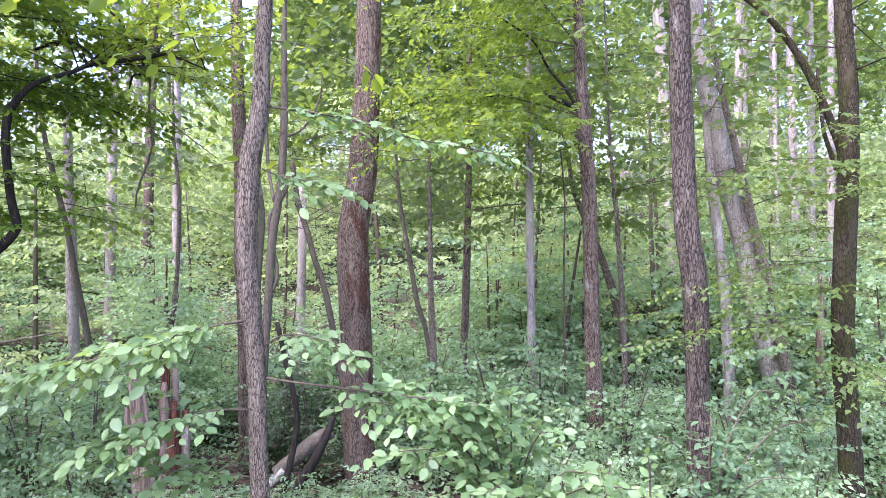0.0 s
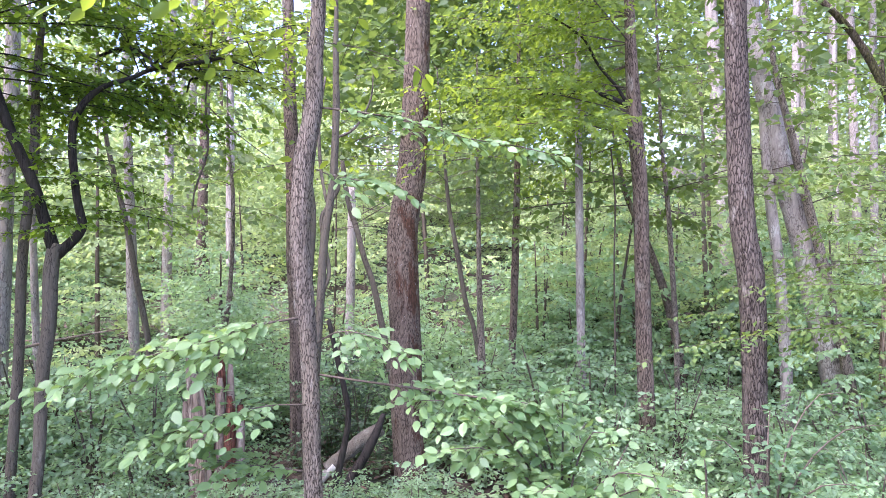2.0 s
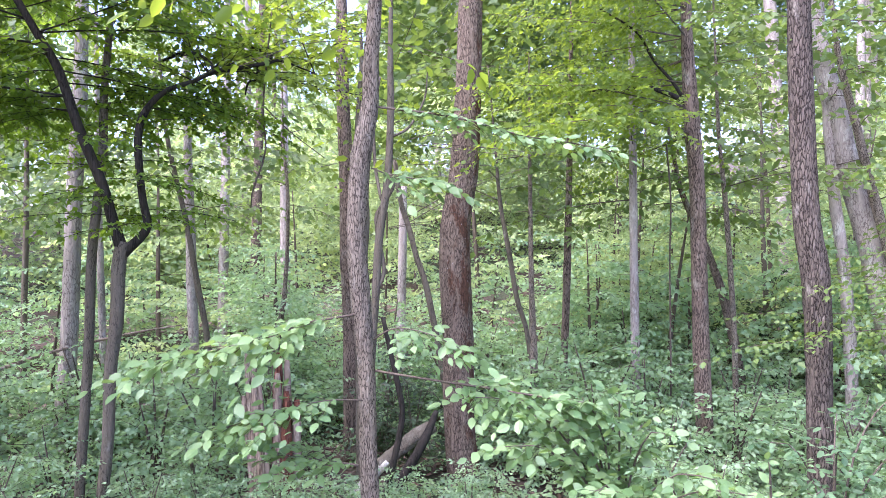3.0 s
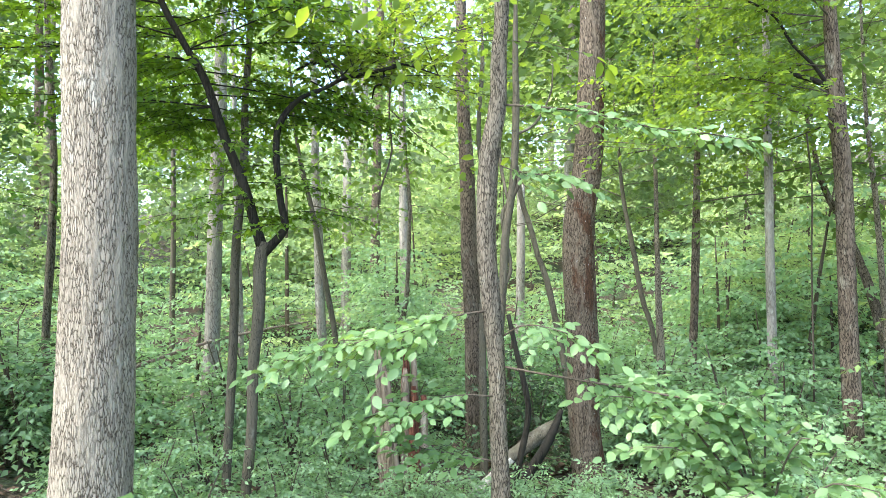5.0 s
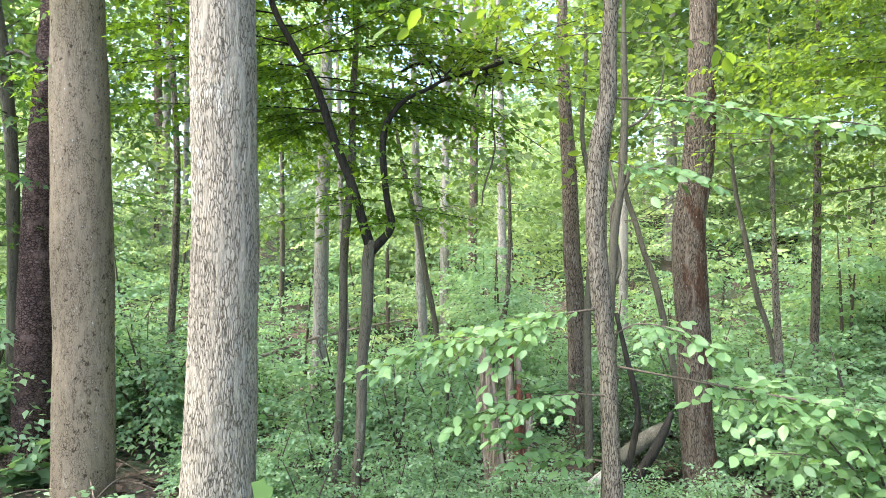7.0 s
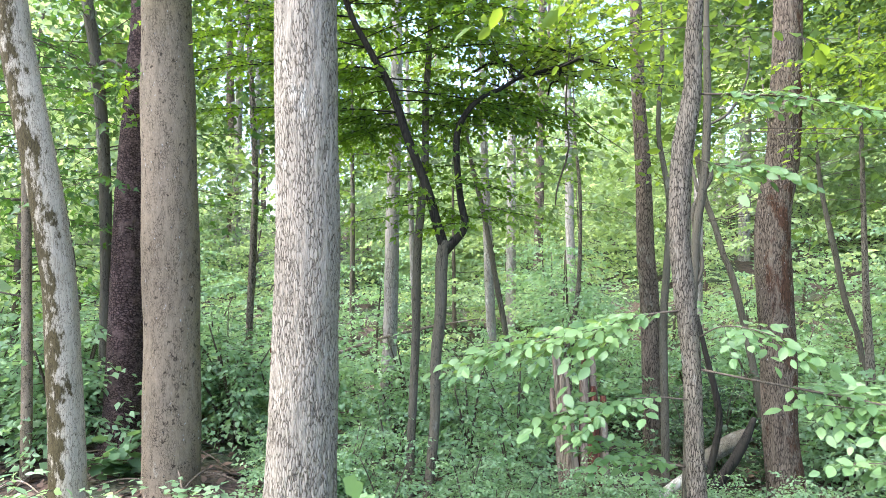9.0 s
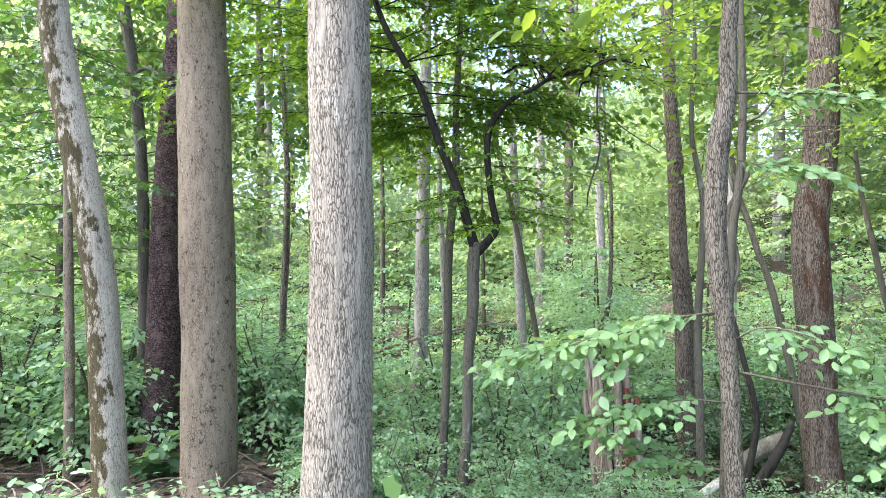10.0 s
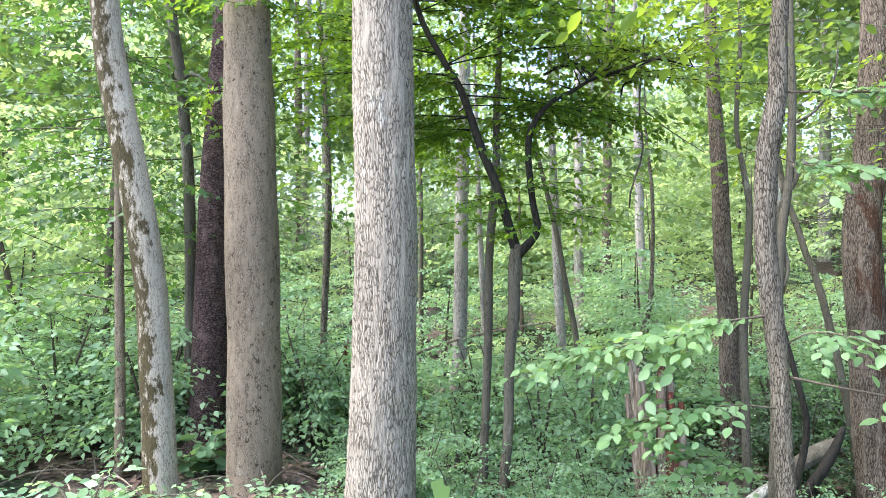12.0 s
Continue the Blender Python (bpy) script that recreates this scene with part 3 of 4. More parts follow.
BEHIND = [[(-1.03, 4.27, 2.12, .013), (-1.0, 4.27, 2.04, .014), (-1.08, 4.28, 1.9, .016), (-1.11, 4.28, 1.84, .016), (-1.10, 4.28, 1.7, .015), (-1.06, 4.27, 1.5, .014), (-1.09, 4.25, 1.38, .012)],
          [(-1.08, 4.27, 1.95, .010), (-1.15, 4.4, 2.2, .012), (-1.17, 4.45, 2.5, .010), (-1.14, 4.5, 2.8, .007)],
          [(-1.03, 4.29, 2.35, .009), (-.9, 4.3, 2.42, .008), (-.8, 4.3, 2.6, .006), (-.78, 4.3, 2.8, .003)]]
for nm, lb, nd, hh in (
    ("slanting_tree", "dead brown stem slanting behind the beech", [(-1.46, 6.5, 2.5, .03), (-1.40, 6.5, 2.09, .034), (-1.31, 6.5, 1.81, .036), (-1.25, 6.5, 1.57, .036), (-1.14, 6.5, 1.23, .04), (-.98, 6.5, .4, .044), (-.9, 6.5, -.2, .048)], 3.1),
    ("leaning_tree", "thin dark stem leaning beside the young beech", [(-1.02, 4.28, 2.86, .026), (-1.02, 4.29, 2.5, .031), (-1.04, 4.28, 2.06, .033), (-1.09, 4.26, 1.7, .035), (-1.11, 4.25, 1.33, .035), (-1.14, 4.25, .89, .033), (-1.15, 4.24, .46, .033), (-1.17, 4.24, .01, .036)], 4.0),
    ("curved_tree", "thin curved brown stem with bare twigs", [(-1.6, 5.77, 3.22, .025), (-1.64, 5.76, 2.62, .027), (-1.59, 5.78, 2.22, .032), (-1.56, 5.79, 1.92, .035), (-1.59, 5.78, 1.43, .04), (-1.62, 5.77, .93, .045), (-1.62, 5.78, .24, .045)], 4.2),
    ("crooked_tree", "short crooked blackish dead stem", [(-1.18, 4.76, 1.14, .02), (-1.13, 4.78, .89, .024), (-1.07, 4.8, .61, .028), (-1.05, 4.81, .4, .028), (-1.12, 4.78, .04, .032), (-1.18, 4.76, -.2, .037)], 1.2),
):
    nd = [(x, y, z, r * .75) for x, y, z, r in nd]
    root, n, foot = tree(nm, lb, nd, BARK_LIMB if nm == "crooked_tree" else BARK_DARK, hh, 12, .002, seed=len(nm) % 9, limbs=BEHIND if nm == "leaning_tree" else ())
    if hh > 2:
        lv, tw = Leaves(), []
        crown(rng_of(len(nm)), n, 2.0, hh, 7, .7, .08, .1, lv, tw, .3)
        dress(root, foot, lv, tw, LEAF_MID, LEAF_YELLOW)

root, n, foot = tree("scarred_oak", "mature tree with red-brown bark, a kink and a pale scar",
    [(-.64, 5.75, 3.76, .101), (-.66, 5.74, 3.04, .108), (-.7, 5.74, 2.31, .12), (-.77, 5.73, 1.83, .125), (-.77, 5.73, 1.35, .132), (-.75, 5.74, .78, .13), (-.74, 5.74, .15, .127), (-.7, 5.74, -.33, .144)],
    BARK_SCAR, 12, 64, .006, 50, 7, 260, seed=8)
high_crown(rng_of(8), root, n, foot, 6.5, 11.5)

root, n, foot = tree("red_trunk_tree", "tree with flaking reddish-grey bark behind the young beech",
    [(-2.03, 6.68, 3.14, .064), (-2, 6.7, 2.44, .072), (-1.98, 6.7, 1.57, .084), (-1.95, 6.72, .93, .093), (-1.94, 6.72, .18, .096)],
    BARK_RED, 9, 30, .005, 50, 10, seed=9)
high_crown(rng_of(9), root, n, foot, 4.5, 8.8, 9, 1.5, .12)

# maple with a long limb and fine layered leaves
LIMB_A = [(1.26, 6.24, 2.9, .03), (1.07, 6.22, 3, .023), (.82, 6.19, 3.07, .02), (.67, 6.18, 3.03, .018), (.49, 6.16, 3.04, .013), (.34, 6.15, 3.02, .008)]
LIMB_B = [(1.2, 6.23, 2.95, .018), (1.1, 6.22, 3.11, .015), (.94, 6.21, 3.3, .013), (.79, 6.19, 3.55, .01), (.47, 6.16, 3.76, .008)]
root, n, foot = tree("limbed_maple", "slim straight tree with dark bark and one low side limb",
    [(1.22, 6.24, 3.86, .045), (1.24, 6.24, 3.26, .056), (1.27, 6.24, 2.8, .068), (1.32, 6.24, 2.1, .066), (1.34, 6.25, 1.34, .068), (1.36, 6.25, .58, .073), (1.39, 6.25, -.13, .078)],
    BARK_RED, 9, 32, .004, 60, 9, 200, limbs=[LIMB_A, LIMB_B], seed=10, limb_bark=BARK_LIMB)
lv, tw = Leaves(), []
g = rng_of(10)
spray(g, lv, tw, LIMB_A, .05, .045, .5, .3, .1, 1, .1)
spray(g, lv, tw, LIMB_B, .05, .045, .6, .2, .1, 1, .1)
crown(g, n, 2.6, 4.8, 36, 2.3, .055, .036, lv, tw, .2, .05, .2, toward=-1.4, wide=1.4, fine=False)
crown(g, n, 4.6, 8.8, 14, 1.5, .09, .09, lv, tw, .3)
dress(root, foot, lv, tw, LEAF_SMALL, LEAF_YELLOW)

root, n, foot = tree("mossy_knee_tree", "straight dark tree with plated bark and a mossy bulge",
    [(1.62, 4.72, 3.3, .068), (1.63, 4.72, 2.73, .072), (1.65, 4.72, 2.17, .075), (1.67, 4.72, 1.79, .083), (1.72, 4.73, 1.49, .088), (1.74, 4.73, 1.19, .082), (1.75, 4.73, .66, .076), (1.76, 4.73, -.03, .08)],
    BARK_PLATED, 10, 48, .006, 44, 12, 240, seed=11)
high_crown(rng_of(11), root, n, foot, 5.5, 9.8, 9, 1.6, .12)

LIMB_C = [(2.79, 4.79, 2.21, .032), (2.77, 4.79, 2.39, .03), (2.59, 4.79, 2.81, .028), (2.43, 4.79, 3.09, .026), (2.23, 4.79, 3.32, .022), (2.07, 4.79, 3.44, .02), (1.8, 4.8, 3.6, .015)]
LIMB_D = [(2.75, 4.79, 2.21, .018), (2.68, 4.79, 2.41, .016), (2.65, 4.79, 2.53, .014), (2.61, 4.79, 2.93, .01)]
root, n, foot = tree("mossy_maple", "dark mossy tree with a rising limb and layered yellow-green leaves",
    [(2.79, 4.79, 3.41, .056), (2.83, 4.79, 2.81, .06), (2.83, 4.79, 2.21, .068), (2.81, 4.79, 1.74, .072), (2.79, 4.79, 1.02, .072), (2.83, 4.79, .42, .074), (2.86, 4.79, -.1, .08)],
    BARK_MOSS, 8.5, 36, .005, 46, 9, 200, limbs=[LIMB_C, LIMB_D], seed=12, limb_bark=BARK_MOSS)
lv, tw = Leaves(), []
g = rng_of(12)
crown(g, n, .75, 2.7, 20, 1.6, .052, .034, lv, tw, .1, .06, .12, toward=-1.7, wide=1.3, tilt=.3, fine=False)
crown(g, n, 2.9, 4.4, 18, 1.8, .065, .045, lv, tw, .2, .08, .1, fine=False)
crown(g, n, 4.6, 8.2, 10, 1.5, .1, .11, lv, tw, .3)
dress(root, foot, lv, tw, LEAF_SMALL, LEAF_LAYER)

# forked tree with a dark leafy head, its shaded and lit leaves coloured apart
FORK_L = [(-2.9, 4.31, 1.6, .05), (-2.96, 4.27, 1.85, .043), (-3, 4.24, 2.05, .041), (-3.13, 4.16, 2.46, .038), (-3.23, 4.09, 2.84, .034), (-3.35, 4.01, 3.1, .03), (-3.5, 3.91, 3.49, .026), (-3.6, 3.85, 4.2, .018), (-3.6, 3.9, 5, .008)]
FORK_R = [(-2.9, 4.31, 1.6, .046), (-2.79, 4.38, 1.74, .036), (-2.77, 4.39, 1.82, .034), (-2.8, 4.37, 2.02, .03), (-2.82, 4.36, 2.41, .03), (-2.77, 4.39, 2.61, .028), (-2.66, 4.46, 2.75, .021), (-2.59, 4.68, 2.86, .018), (-2.46, 4.77, 2.95, .018), (-2.28, 4.89, 3.01, .018), (-2.13, 4.98, 3.06, .016), (-2.05, 5.04, 3.09, .011), (-1.8, 5.1, 3.0, .005)]
FORK_R3 = [(-2.13, 4.98, 3.06, .014), (-2.2, 5.2, 3.2, .013), (-2.38, 5.18, 3.26, .012), (-2.47, 5.12, 3.39, .009), (-2.57, 5.05, 3.46, .009), (-2.73, 4.95, 3.49, .007)]
FORK_R4 = [(-2.46, 4.77, 2.95, .014), (-2.57, 4.9, 3.06, .014), (-2.67, 4.87, 3.12, .016), (-2.79, 4.79, 3.09, .014), (-2.86, 4.74, 3.04, .010)]
FORK_R5 = [(-2.2, 4.95, 3.05, .012), (-2.27, 5.1, 2.97, .009), (-2.34, 5.1, 2.95, .009), (-2.37, 5.1, 2.85, .006)]
FORK_L, FORK_R = ([(x, y, z, r * .86) for x, y, z, r in k] for k in (FORK_L, FORK_R))
# trunk in paler bark, limbs and twigs near-black: backlight put into the colour
root, n, foot = tree("forked_tree", "tree forking low with a wide green head, limbs coloured dark as if backlit",
    [(-2.9, 4.31, 1.68, .045), (-2.92, 4.29, 1.51, .046), (-2.93, 4.28, 1.13, .044), (-2.97, 4.27, .79, .041), (-2.98, 4.25, .28, .038), (-3.03, 4.23, -.24, .038)],
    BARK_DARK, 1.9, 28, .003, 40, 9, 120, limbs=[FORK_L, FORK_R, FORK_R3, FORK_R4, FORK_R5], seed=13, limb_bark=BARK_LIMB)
lv, tw = Leaves(), []
g = rng_of(13)
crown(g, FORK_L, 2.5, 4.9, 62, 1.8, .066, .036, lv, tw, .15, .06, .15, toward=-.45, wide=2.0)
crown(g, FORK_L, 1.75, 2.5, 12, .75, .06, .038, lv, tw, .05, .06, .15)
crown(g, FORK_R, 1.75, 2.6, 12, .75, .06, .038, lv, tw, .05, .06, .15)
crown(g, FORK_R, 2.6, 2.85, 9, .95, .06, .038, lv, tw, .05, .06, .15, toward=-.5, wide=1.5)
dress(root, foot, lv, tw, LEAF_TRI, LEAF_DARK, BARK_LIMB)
lv, tw = Leaves(), []
# lit upper and right leaves of the same tree: light put into a yellower colour
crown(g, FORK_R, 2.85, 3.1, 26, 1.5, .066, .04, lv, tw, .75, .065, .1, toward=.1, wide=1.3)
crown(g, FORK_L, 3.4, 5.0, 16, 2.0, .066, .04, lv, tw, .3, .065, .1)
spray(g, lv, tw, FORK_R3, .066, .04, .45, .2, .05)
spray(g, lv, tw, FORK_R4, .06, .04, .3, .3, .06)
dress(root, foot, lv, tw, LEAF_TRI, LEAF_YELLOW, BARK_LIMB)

root, n, foot = tree("companion_tree", "straight thin dark tree close behind the forked tree",
    [(-3.15, 4.55, 3.37, .023), (-3.19, 4.53, 2.78, .027), (-3.2, 4.52, 2.28, .032), (-3.26, 4.49, 1.6, .034), (-3.28, 4.48, .92, .034), (-3.33, 4.45, -.09, .036)],
    BARK_DARK, 5.5, 16, .002, seed=14)
lv, tw = Leaves(), []
crown(rng_of(14), n, 2.7, 5.4, 20, 1.2, .08, .06, lv, tw, .2)
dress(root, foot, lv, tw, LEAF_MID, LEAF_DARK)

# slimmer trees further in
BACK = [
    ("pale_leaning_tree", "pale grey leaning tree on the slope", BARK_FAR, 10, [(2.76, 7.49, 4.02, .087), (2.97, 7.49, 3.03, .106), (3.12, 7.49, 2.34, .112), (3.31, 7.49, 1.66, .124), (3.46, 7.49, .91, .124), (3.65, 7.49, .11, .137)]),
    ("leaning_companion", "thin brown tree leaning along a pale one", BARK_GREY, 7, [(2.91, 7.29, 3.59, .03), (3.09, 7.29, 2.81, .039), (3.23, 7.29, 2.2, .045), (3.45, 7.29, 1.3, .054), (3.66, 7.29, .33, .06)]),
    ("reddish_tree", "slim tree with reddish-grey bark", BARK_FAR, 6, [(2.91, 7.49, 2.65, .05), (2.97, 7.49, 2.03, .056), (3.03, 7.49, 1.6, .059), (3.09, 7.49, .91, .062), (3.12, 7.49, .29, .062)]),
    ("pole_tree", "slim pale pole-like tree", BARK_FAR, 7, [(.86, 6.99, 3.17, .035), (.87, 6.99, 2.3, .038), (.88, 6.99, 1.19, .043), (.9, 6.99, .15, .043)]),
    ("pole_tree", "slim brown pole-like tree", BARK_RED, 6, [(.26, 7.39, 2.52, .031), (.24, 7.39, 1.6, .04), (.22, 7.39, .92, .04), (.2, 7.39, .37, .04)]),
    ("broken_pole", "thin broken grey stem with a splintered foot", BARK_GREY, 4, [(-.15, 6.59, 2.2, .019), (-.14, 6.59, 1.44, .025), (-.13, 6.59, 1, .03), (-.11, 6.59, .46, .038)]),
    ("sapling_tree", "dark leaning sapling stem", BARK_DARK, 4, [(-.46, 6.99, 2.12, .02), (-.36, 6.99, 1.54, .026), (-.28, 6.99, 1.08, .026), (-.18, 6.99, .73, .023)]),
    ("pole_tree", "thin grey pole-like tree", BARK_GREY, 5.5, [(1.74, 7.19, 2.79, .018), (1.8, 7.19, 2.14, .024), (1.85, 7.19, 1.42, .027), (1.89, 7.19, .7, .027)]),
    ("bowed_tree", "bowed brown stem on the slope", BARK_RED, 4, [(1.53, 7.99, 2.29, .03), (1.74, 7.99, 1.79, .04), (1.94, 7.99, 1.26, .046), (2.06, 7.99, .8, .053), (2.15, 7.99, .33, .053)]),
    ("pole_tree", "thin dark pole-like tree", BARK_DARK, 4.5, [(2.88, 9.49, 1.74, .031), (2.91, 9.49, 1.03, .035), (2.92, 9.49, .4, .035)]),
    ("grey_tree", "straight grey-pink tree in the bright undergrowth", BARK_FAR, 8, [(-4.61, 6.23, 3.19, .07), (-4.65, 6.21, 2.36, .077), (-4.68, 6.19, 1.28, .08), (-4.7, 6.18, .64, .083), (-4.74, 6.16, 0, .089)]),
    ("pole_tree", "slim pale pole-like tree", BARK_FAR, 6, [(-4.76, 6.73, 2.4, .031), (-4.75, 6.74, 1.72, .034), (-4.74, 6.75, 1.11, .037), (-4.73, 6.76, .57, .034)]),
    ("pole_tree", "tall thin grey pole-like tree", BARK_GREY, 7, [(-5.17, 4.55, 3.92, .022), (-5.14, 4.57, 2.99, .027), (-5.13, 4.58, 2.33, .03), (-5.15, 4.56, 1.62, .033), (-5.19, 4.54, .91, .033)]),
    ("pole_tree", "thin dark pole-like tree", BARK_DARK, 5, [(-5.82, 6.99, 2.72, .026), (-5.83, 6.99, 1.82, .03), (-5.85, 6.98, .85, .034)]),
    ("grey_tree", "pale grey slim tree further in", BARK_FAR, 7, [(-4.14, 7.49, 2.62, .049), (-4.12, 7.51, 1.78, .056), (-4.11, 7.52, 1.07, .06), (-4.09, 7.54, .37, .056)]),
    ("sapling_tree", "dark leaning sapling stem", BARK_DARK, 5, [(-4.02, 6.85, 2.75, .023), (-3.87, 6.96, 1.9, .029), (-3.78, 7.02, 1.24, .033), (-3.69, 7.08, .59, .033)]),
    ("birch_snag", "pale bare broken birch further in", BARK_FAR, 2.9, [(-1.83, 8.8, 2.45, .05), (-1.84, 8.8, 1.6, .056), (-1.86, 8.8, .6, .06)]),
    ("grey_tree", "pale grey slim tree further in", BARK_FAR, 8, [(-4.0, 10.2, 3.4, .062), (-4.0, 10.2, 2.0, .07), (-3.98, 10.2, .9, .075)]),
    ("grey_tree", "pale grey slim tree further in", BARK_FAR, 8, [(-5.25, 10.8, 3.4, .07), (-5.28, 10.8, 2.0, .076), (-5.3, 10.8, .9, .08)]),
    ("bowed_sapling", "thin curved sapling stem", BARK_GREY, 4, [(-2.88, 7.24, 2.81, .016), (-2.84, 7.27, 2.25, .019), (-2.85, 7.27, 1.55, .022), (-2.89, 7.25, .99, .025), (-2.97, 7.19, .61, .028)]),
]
for i, (nm, lb, bk, hh, nd) in enumerate(BACK):
    root, n, foot = tree(nm, lb, nd, bk, hh, 14, .003, 50, 10, seed=20 + i)
    if nm in ("broken_pole", "birch_snag"):
        continue
    lv, tw = Leaves(), []
    crown(rng_of(100 + i), n, 2.0, hh, 12 if n[0][0] < -2.5 else 20, 1.5, .11, .08, lv, tw, .2, .12)
    dress(root, foot, lv, tw, LEAF_SMALL, LEAF_CROWN)


# ---- dead wood ----
def snag(name, label, base, height, r, bark, wood, seed, splits=7, lean=(0, 0)):
    """A broken standing stem: a barked shell with a jagged, splintered top."""
    g = rng_of(seed)
    x, y = base
    z0 = float(ground_z(x, y)) - .15
    root = new(name)
    root.location = (x, y, z0 + .15)
    tagged(root, label, "stump")
    for k in range(splits):
        a = 6.28 * k / splits + g.uniform(-.25, .25)
        h = height * g.uniform(.62, 1.0) + .15
        rr, w = r * g.uniform(.75, 1.05), r * g.uniform(.36, .55)
        lx, ly = lean[0] + g.uniform(-.02, .02), lean[1]
        ca, sa = math.cos(a) * rr, math.sin(a) * rr
        pts = [(ca * 1.1, sa * 1.1, -.15, w * 1.2), (ca + lx * .5, sa + ly * .5, h * .5, w), (ca * .95 + lx * .9, sa * .95 + ly * .9, h * .88, w * .8), (ca * .9 + lx, sa * .9 + ly, h, w * g.uniform(.25, .6))]
        part("splinter", tube(curve_points(pts, 26), 9, .006, 60, 4, .2, seed + k), bark if k % 3 else wood, root)
    return root


snag("split_stump", "tall broken stump of split red-brown wood", (-2.0, 5.0), 1.18, .085, HEARTWOOD, DEADWOOD, 31, 9)
snag("leaning_snag", "short weathered brown snag beside the split stump", (-2.1, 4.86), 1.2, .06, SNAGWOOD, DEADWOOD, 32, 6, (-.12, .02))
snag("small_snag", "thin broken snag with orange torn top", (-5.29, 4.95), .95, .035, HEARTWOOD, DEADWOOD, 33, 5)
snag("white_snag", "thin bleached dead stem standing on the slope", (4.12, 7.49), 1.8, .035, SNAGWOOD, SNAGWOOD, 34, 5)


def fallen(name, label, nodes, mat, sides=12, relief=.003):
    c = curve_points(nodes, 30)
    c0 = c[0, :3].copy()
    c[:, :3] -= c0
    ob = mesh_object(name, *tube(c, sides, relief, 40, 8, .1, len(name)), mat)
    ob.location = c0
    return tagged(ob, label, "log")


def on_ground(x, y, h=0.0):
    return float(ground_z(x, y)) + h


fallen("fallen_pole", "long dead pole leaning across the undergrowth",
       [(-5.0, 4.4, .3, .015), (-4.67, 4.88, .55, .016), (-4.7, 5.46, .6, .017), (-4.68, 6.07, .65, .017), (-4.46, 6.81, .71, .015), (-4.26, 7.54, .73, .008)], DEADWOOD)
fallen("fallen_log", "fallen log with a dark broken end in the hollow",
       [(-1.4, 5.62, -.2, .055), (-1.25, 5.66, -.08, .06), (-1.08, 5.7, .05, .065), (-.95, 5.73, .12, .05)], BARK_DARK, 18, .008)
fallen("bleached_log", "bleached barkless piece of fallen trunk below the log",
       [(-1.8, 5.5, -.6, .03), (-1.6, 5.55, -.42, .04), (-1.45, 5.58, -.28, .04), (-1.33, 5.6, -.16, .03)], BLEACHED, 18, .006)
fallen("rotten_branch", "dark rotten branch lying across the log",
       [(-1.35, 5.3, -.5, .035), (-1.15, 5.35, -.2, .04), (-.98, 5.4, .1, .035), (-.9, 5.5, .3, .02)], BARK_LIMB, 12, .004)


# ---- undergrowth ----
def sapling(name, label, height, stems, count, reach, leaf, gap, shape, mat, seed, lo=.2, rise=.25, every=.1, fine=False):
    """A young woody plant: one or more stems with leafy level branches, about the origin."""
    g = rng_of(seed)
    root = new(name)
    tagged(root, label, "sapling")
    lv, tw = Leaves(), []
    for k in range(stems):
        a = g.uniform(0, 6.28)
        lean = g.uniform(.02, .12) if stems == 1 else g.uniform(.15, .4)
        h = height * g.uniform(.75, 1)
        dx, dy = math.cos(a) * lean * h, math.sin(a) * lean * h
        r = .008 + .006 * height
        nd = [(0, 0, -.15, r * 1.2), (dx * .15, dy * .15, h * .33, r), (dx * .5, dy * .5, h * .66, r * .7), (dx, dy, h, r * .25)]
        part("stem", tube(curve_points(nd, 10), 6), TWIG, root)
        crown(g, nd, height * lo, h, count, reach, leaf, gap, lv, tw, rise, every, .2, fine=fine)
    v, f = merged(tw)
    tagged(mesh_object("twig_tangle", v, f, TWIG, root), kind="stuff")
    tagged(lv.mesh("foliage", shape, mat, root), kind="stuff")
    return root


def scatter(models, spots, lo, hi, seed, group):
    g = rng_of(seed)
    for i, (x, y) in enumerate(spots):
        m = models[int(g.integers(len(models)))]
        k = g.uniform(lo, hi)
        copy = copy_thing(m, pose(x, y, on_ground(x, y), g.normal(0, 3), g.normal(0, 3), g.uniform(0, 360)))
        copy.scale = (k, k, k * g.uniform(.85, 1.15))
        tagged(copy, group=group)


def sector(n, a0, a1, d0, d1, seed, clear=()):
    """Spots in a ring sector round the path's start; azimuth in degrees, left positive. Kept off the clear circles."""
    g, out = rng_of(seed), []
    while len(out) < n:
        a, d = radians(g.uniform(a0, a1)), math.sqrt(g.uniform(d0 * d0, d1 * d1))
        x, y = -math.sin(a) * d, math.cos(a) * d
        if all((x - cx) ** 2 + (y - cy) ** 2 > r * r for cx, cy, r in clear):
            out.append((x, y))
    return out


def retire(models):
    """The first of each kind stands at a spot of its own."""
    for m, (x, y) in models:
        m.location = (x, y, on_ground(x, y))


low = [sapling("spicebush", "low bush with layered pale green leaves", .95, 3, 11, .62, .056, .032, LEAF_SMALL, LEAF_LOW, 40 + i, every=.05) for i in range(4)]
mid = [sapling("tree_sapling", "leafy tree sapling with level branches", 2.4, 1, 26, 1.1, .07, .042, LEAF_SMALL, LEAF_LOW, 50 + i, .1, every=.055) for i in range(3)]
tall = [sapling("understory_tree", "tall thin understory tree in full leaf", 5.0, 1, 34, 1.8, .09, .055, LEAF_SMALL, LEAF_HAZED, 60 + i, .08, .2, .085) for i in range(4)]
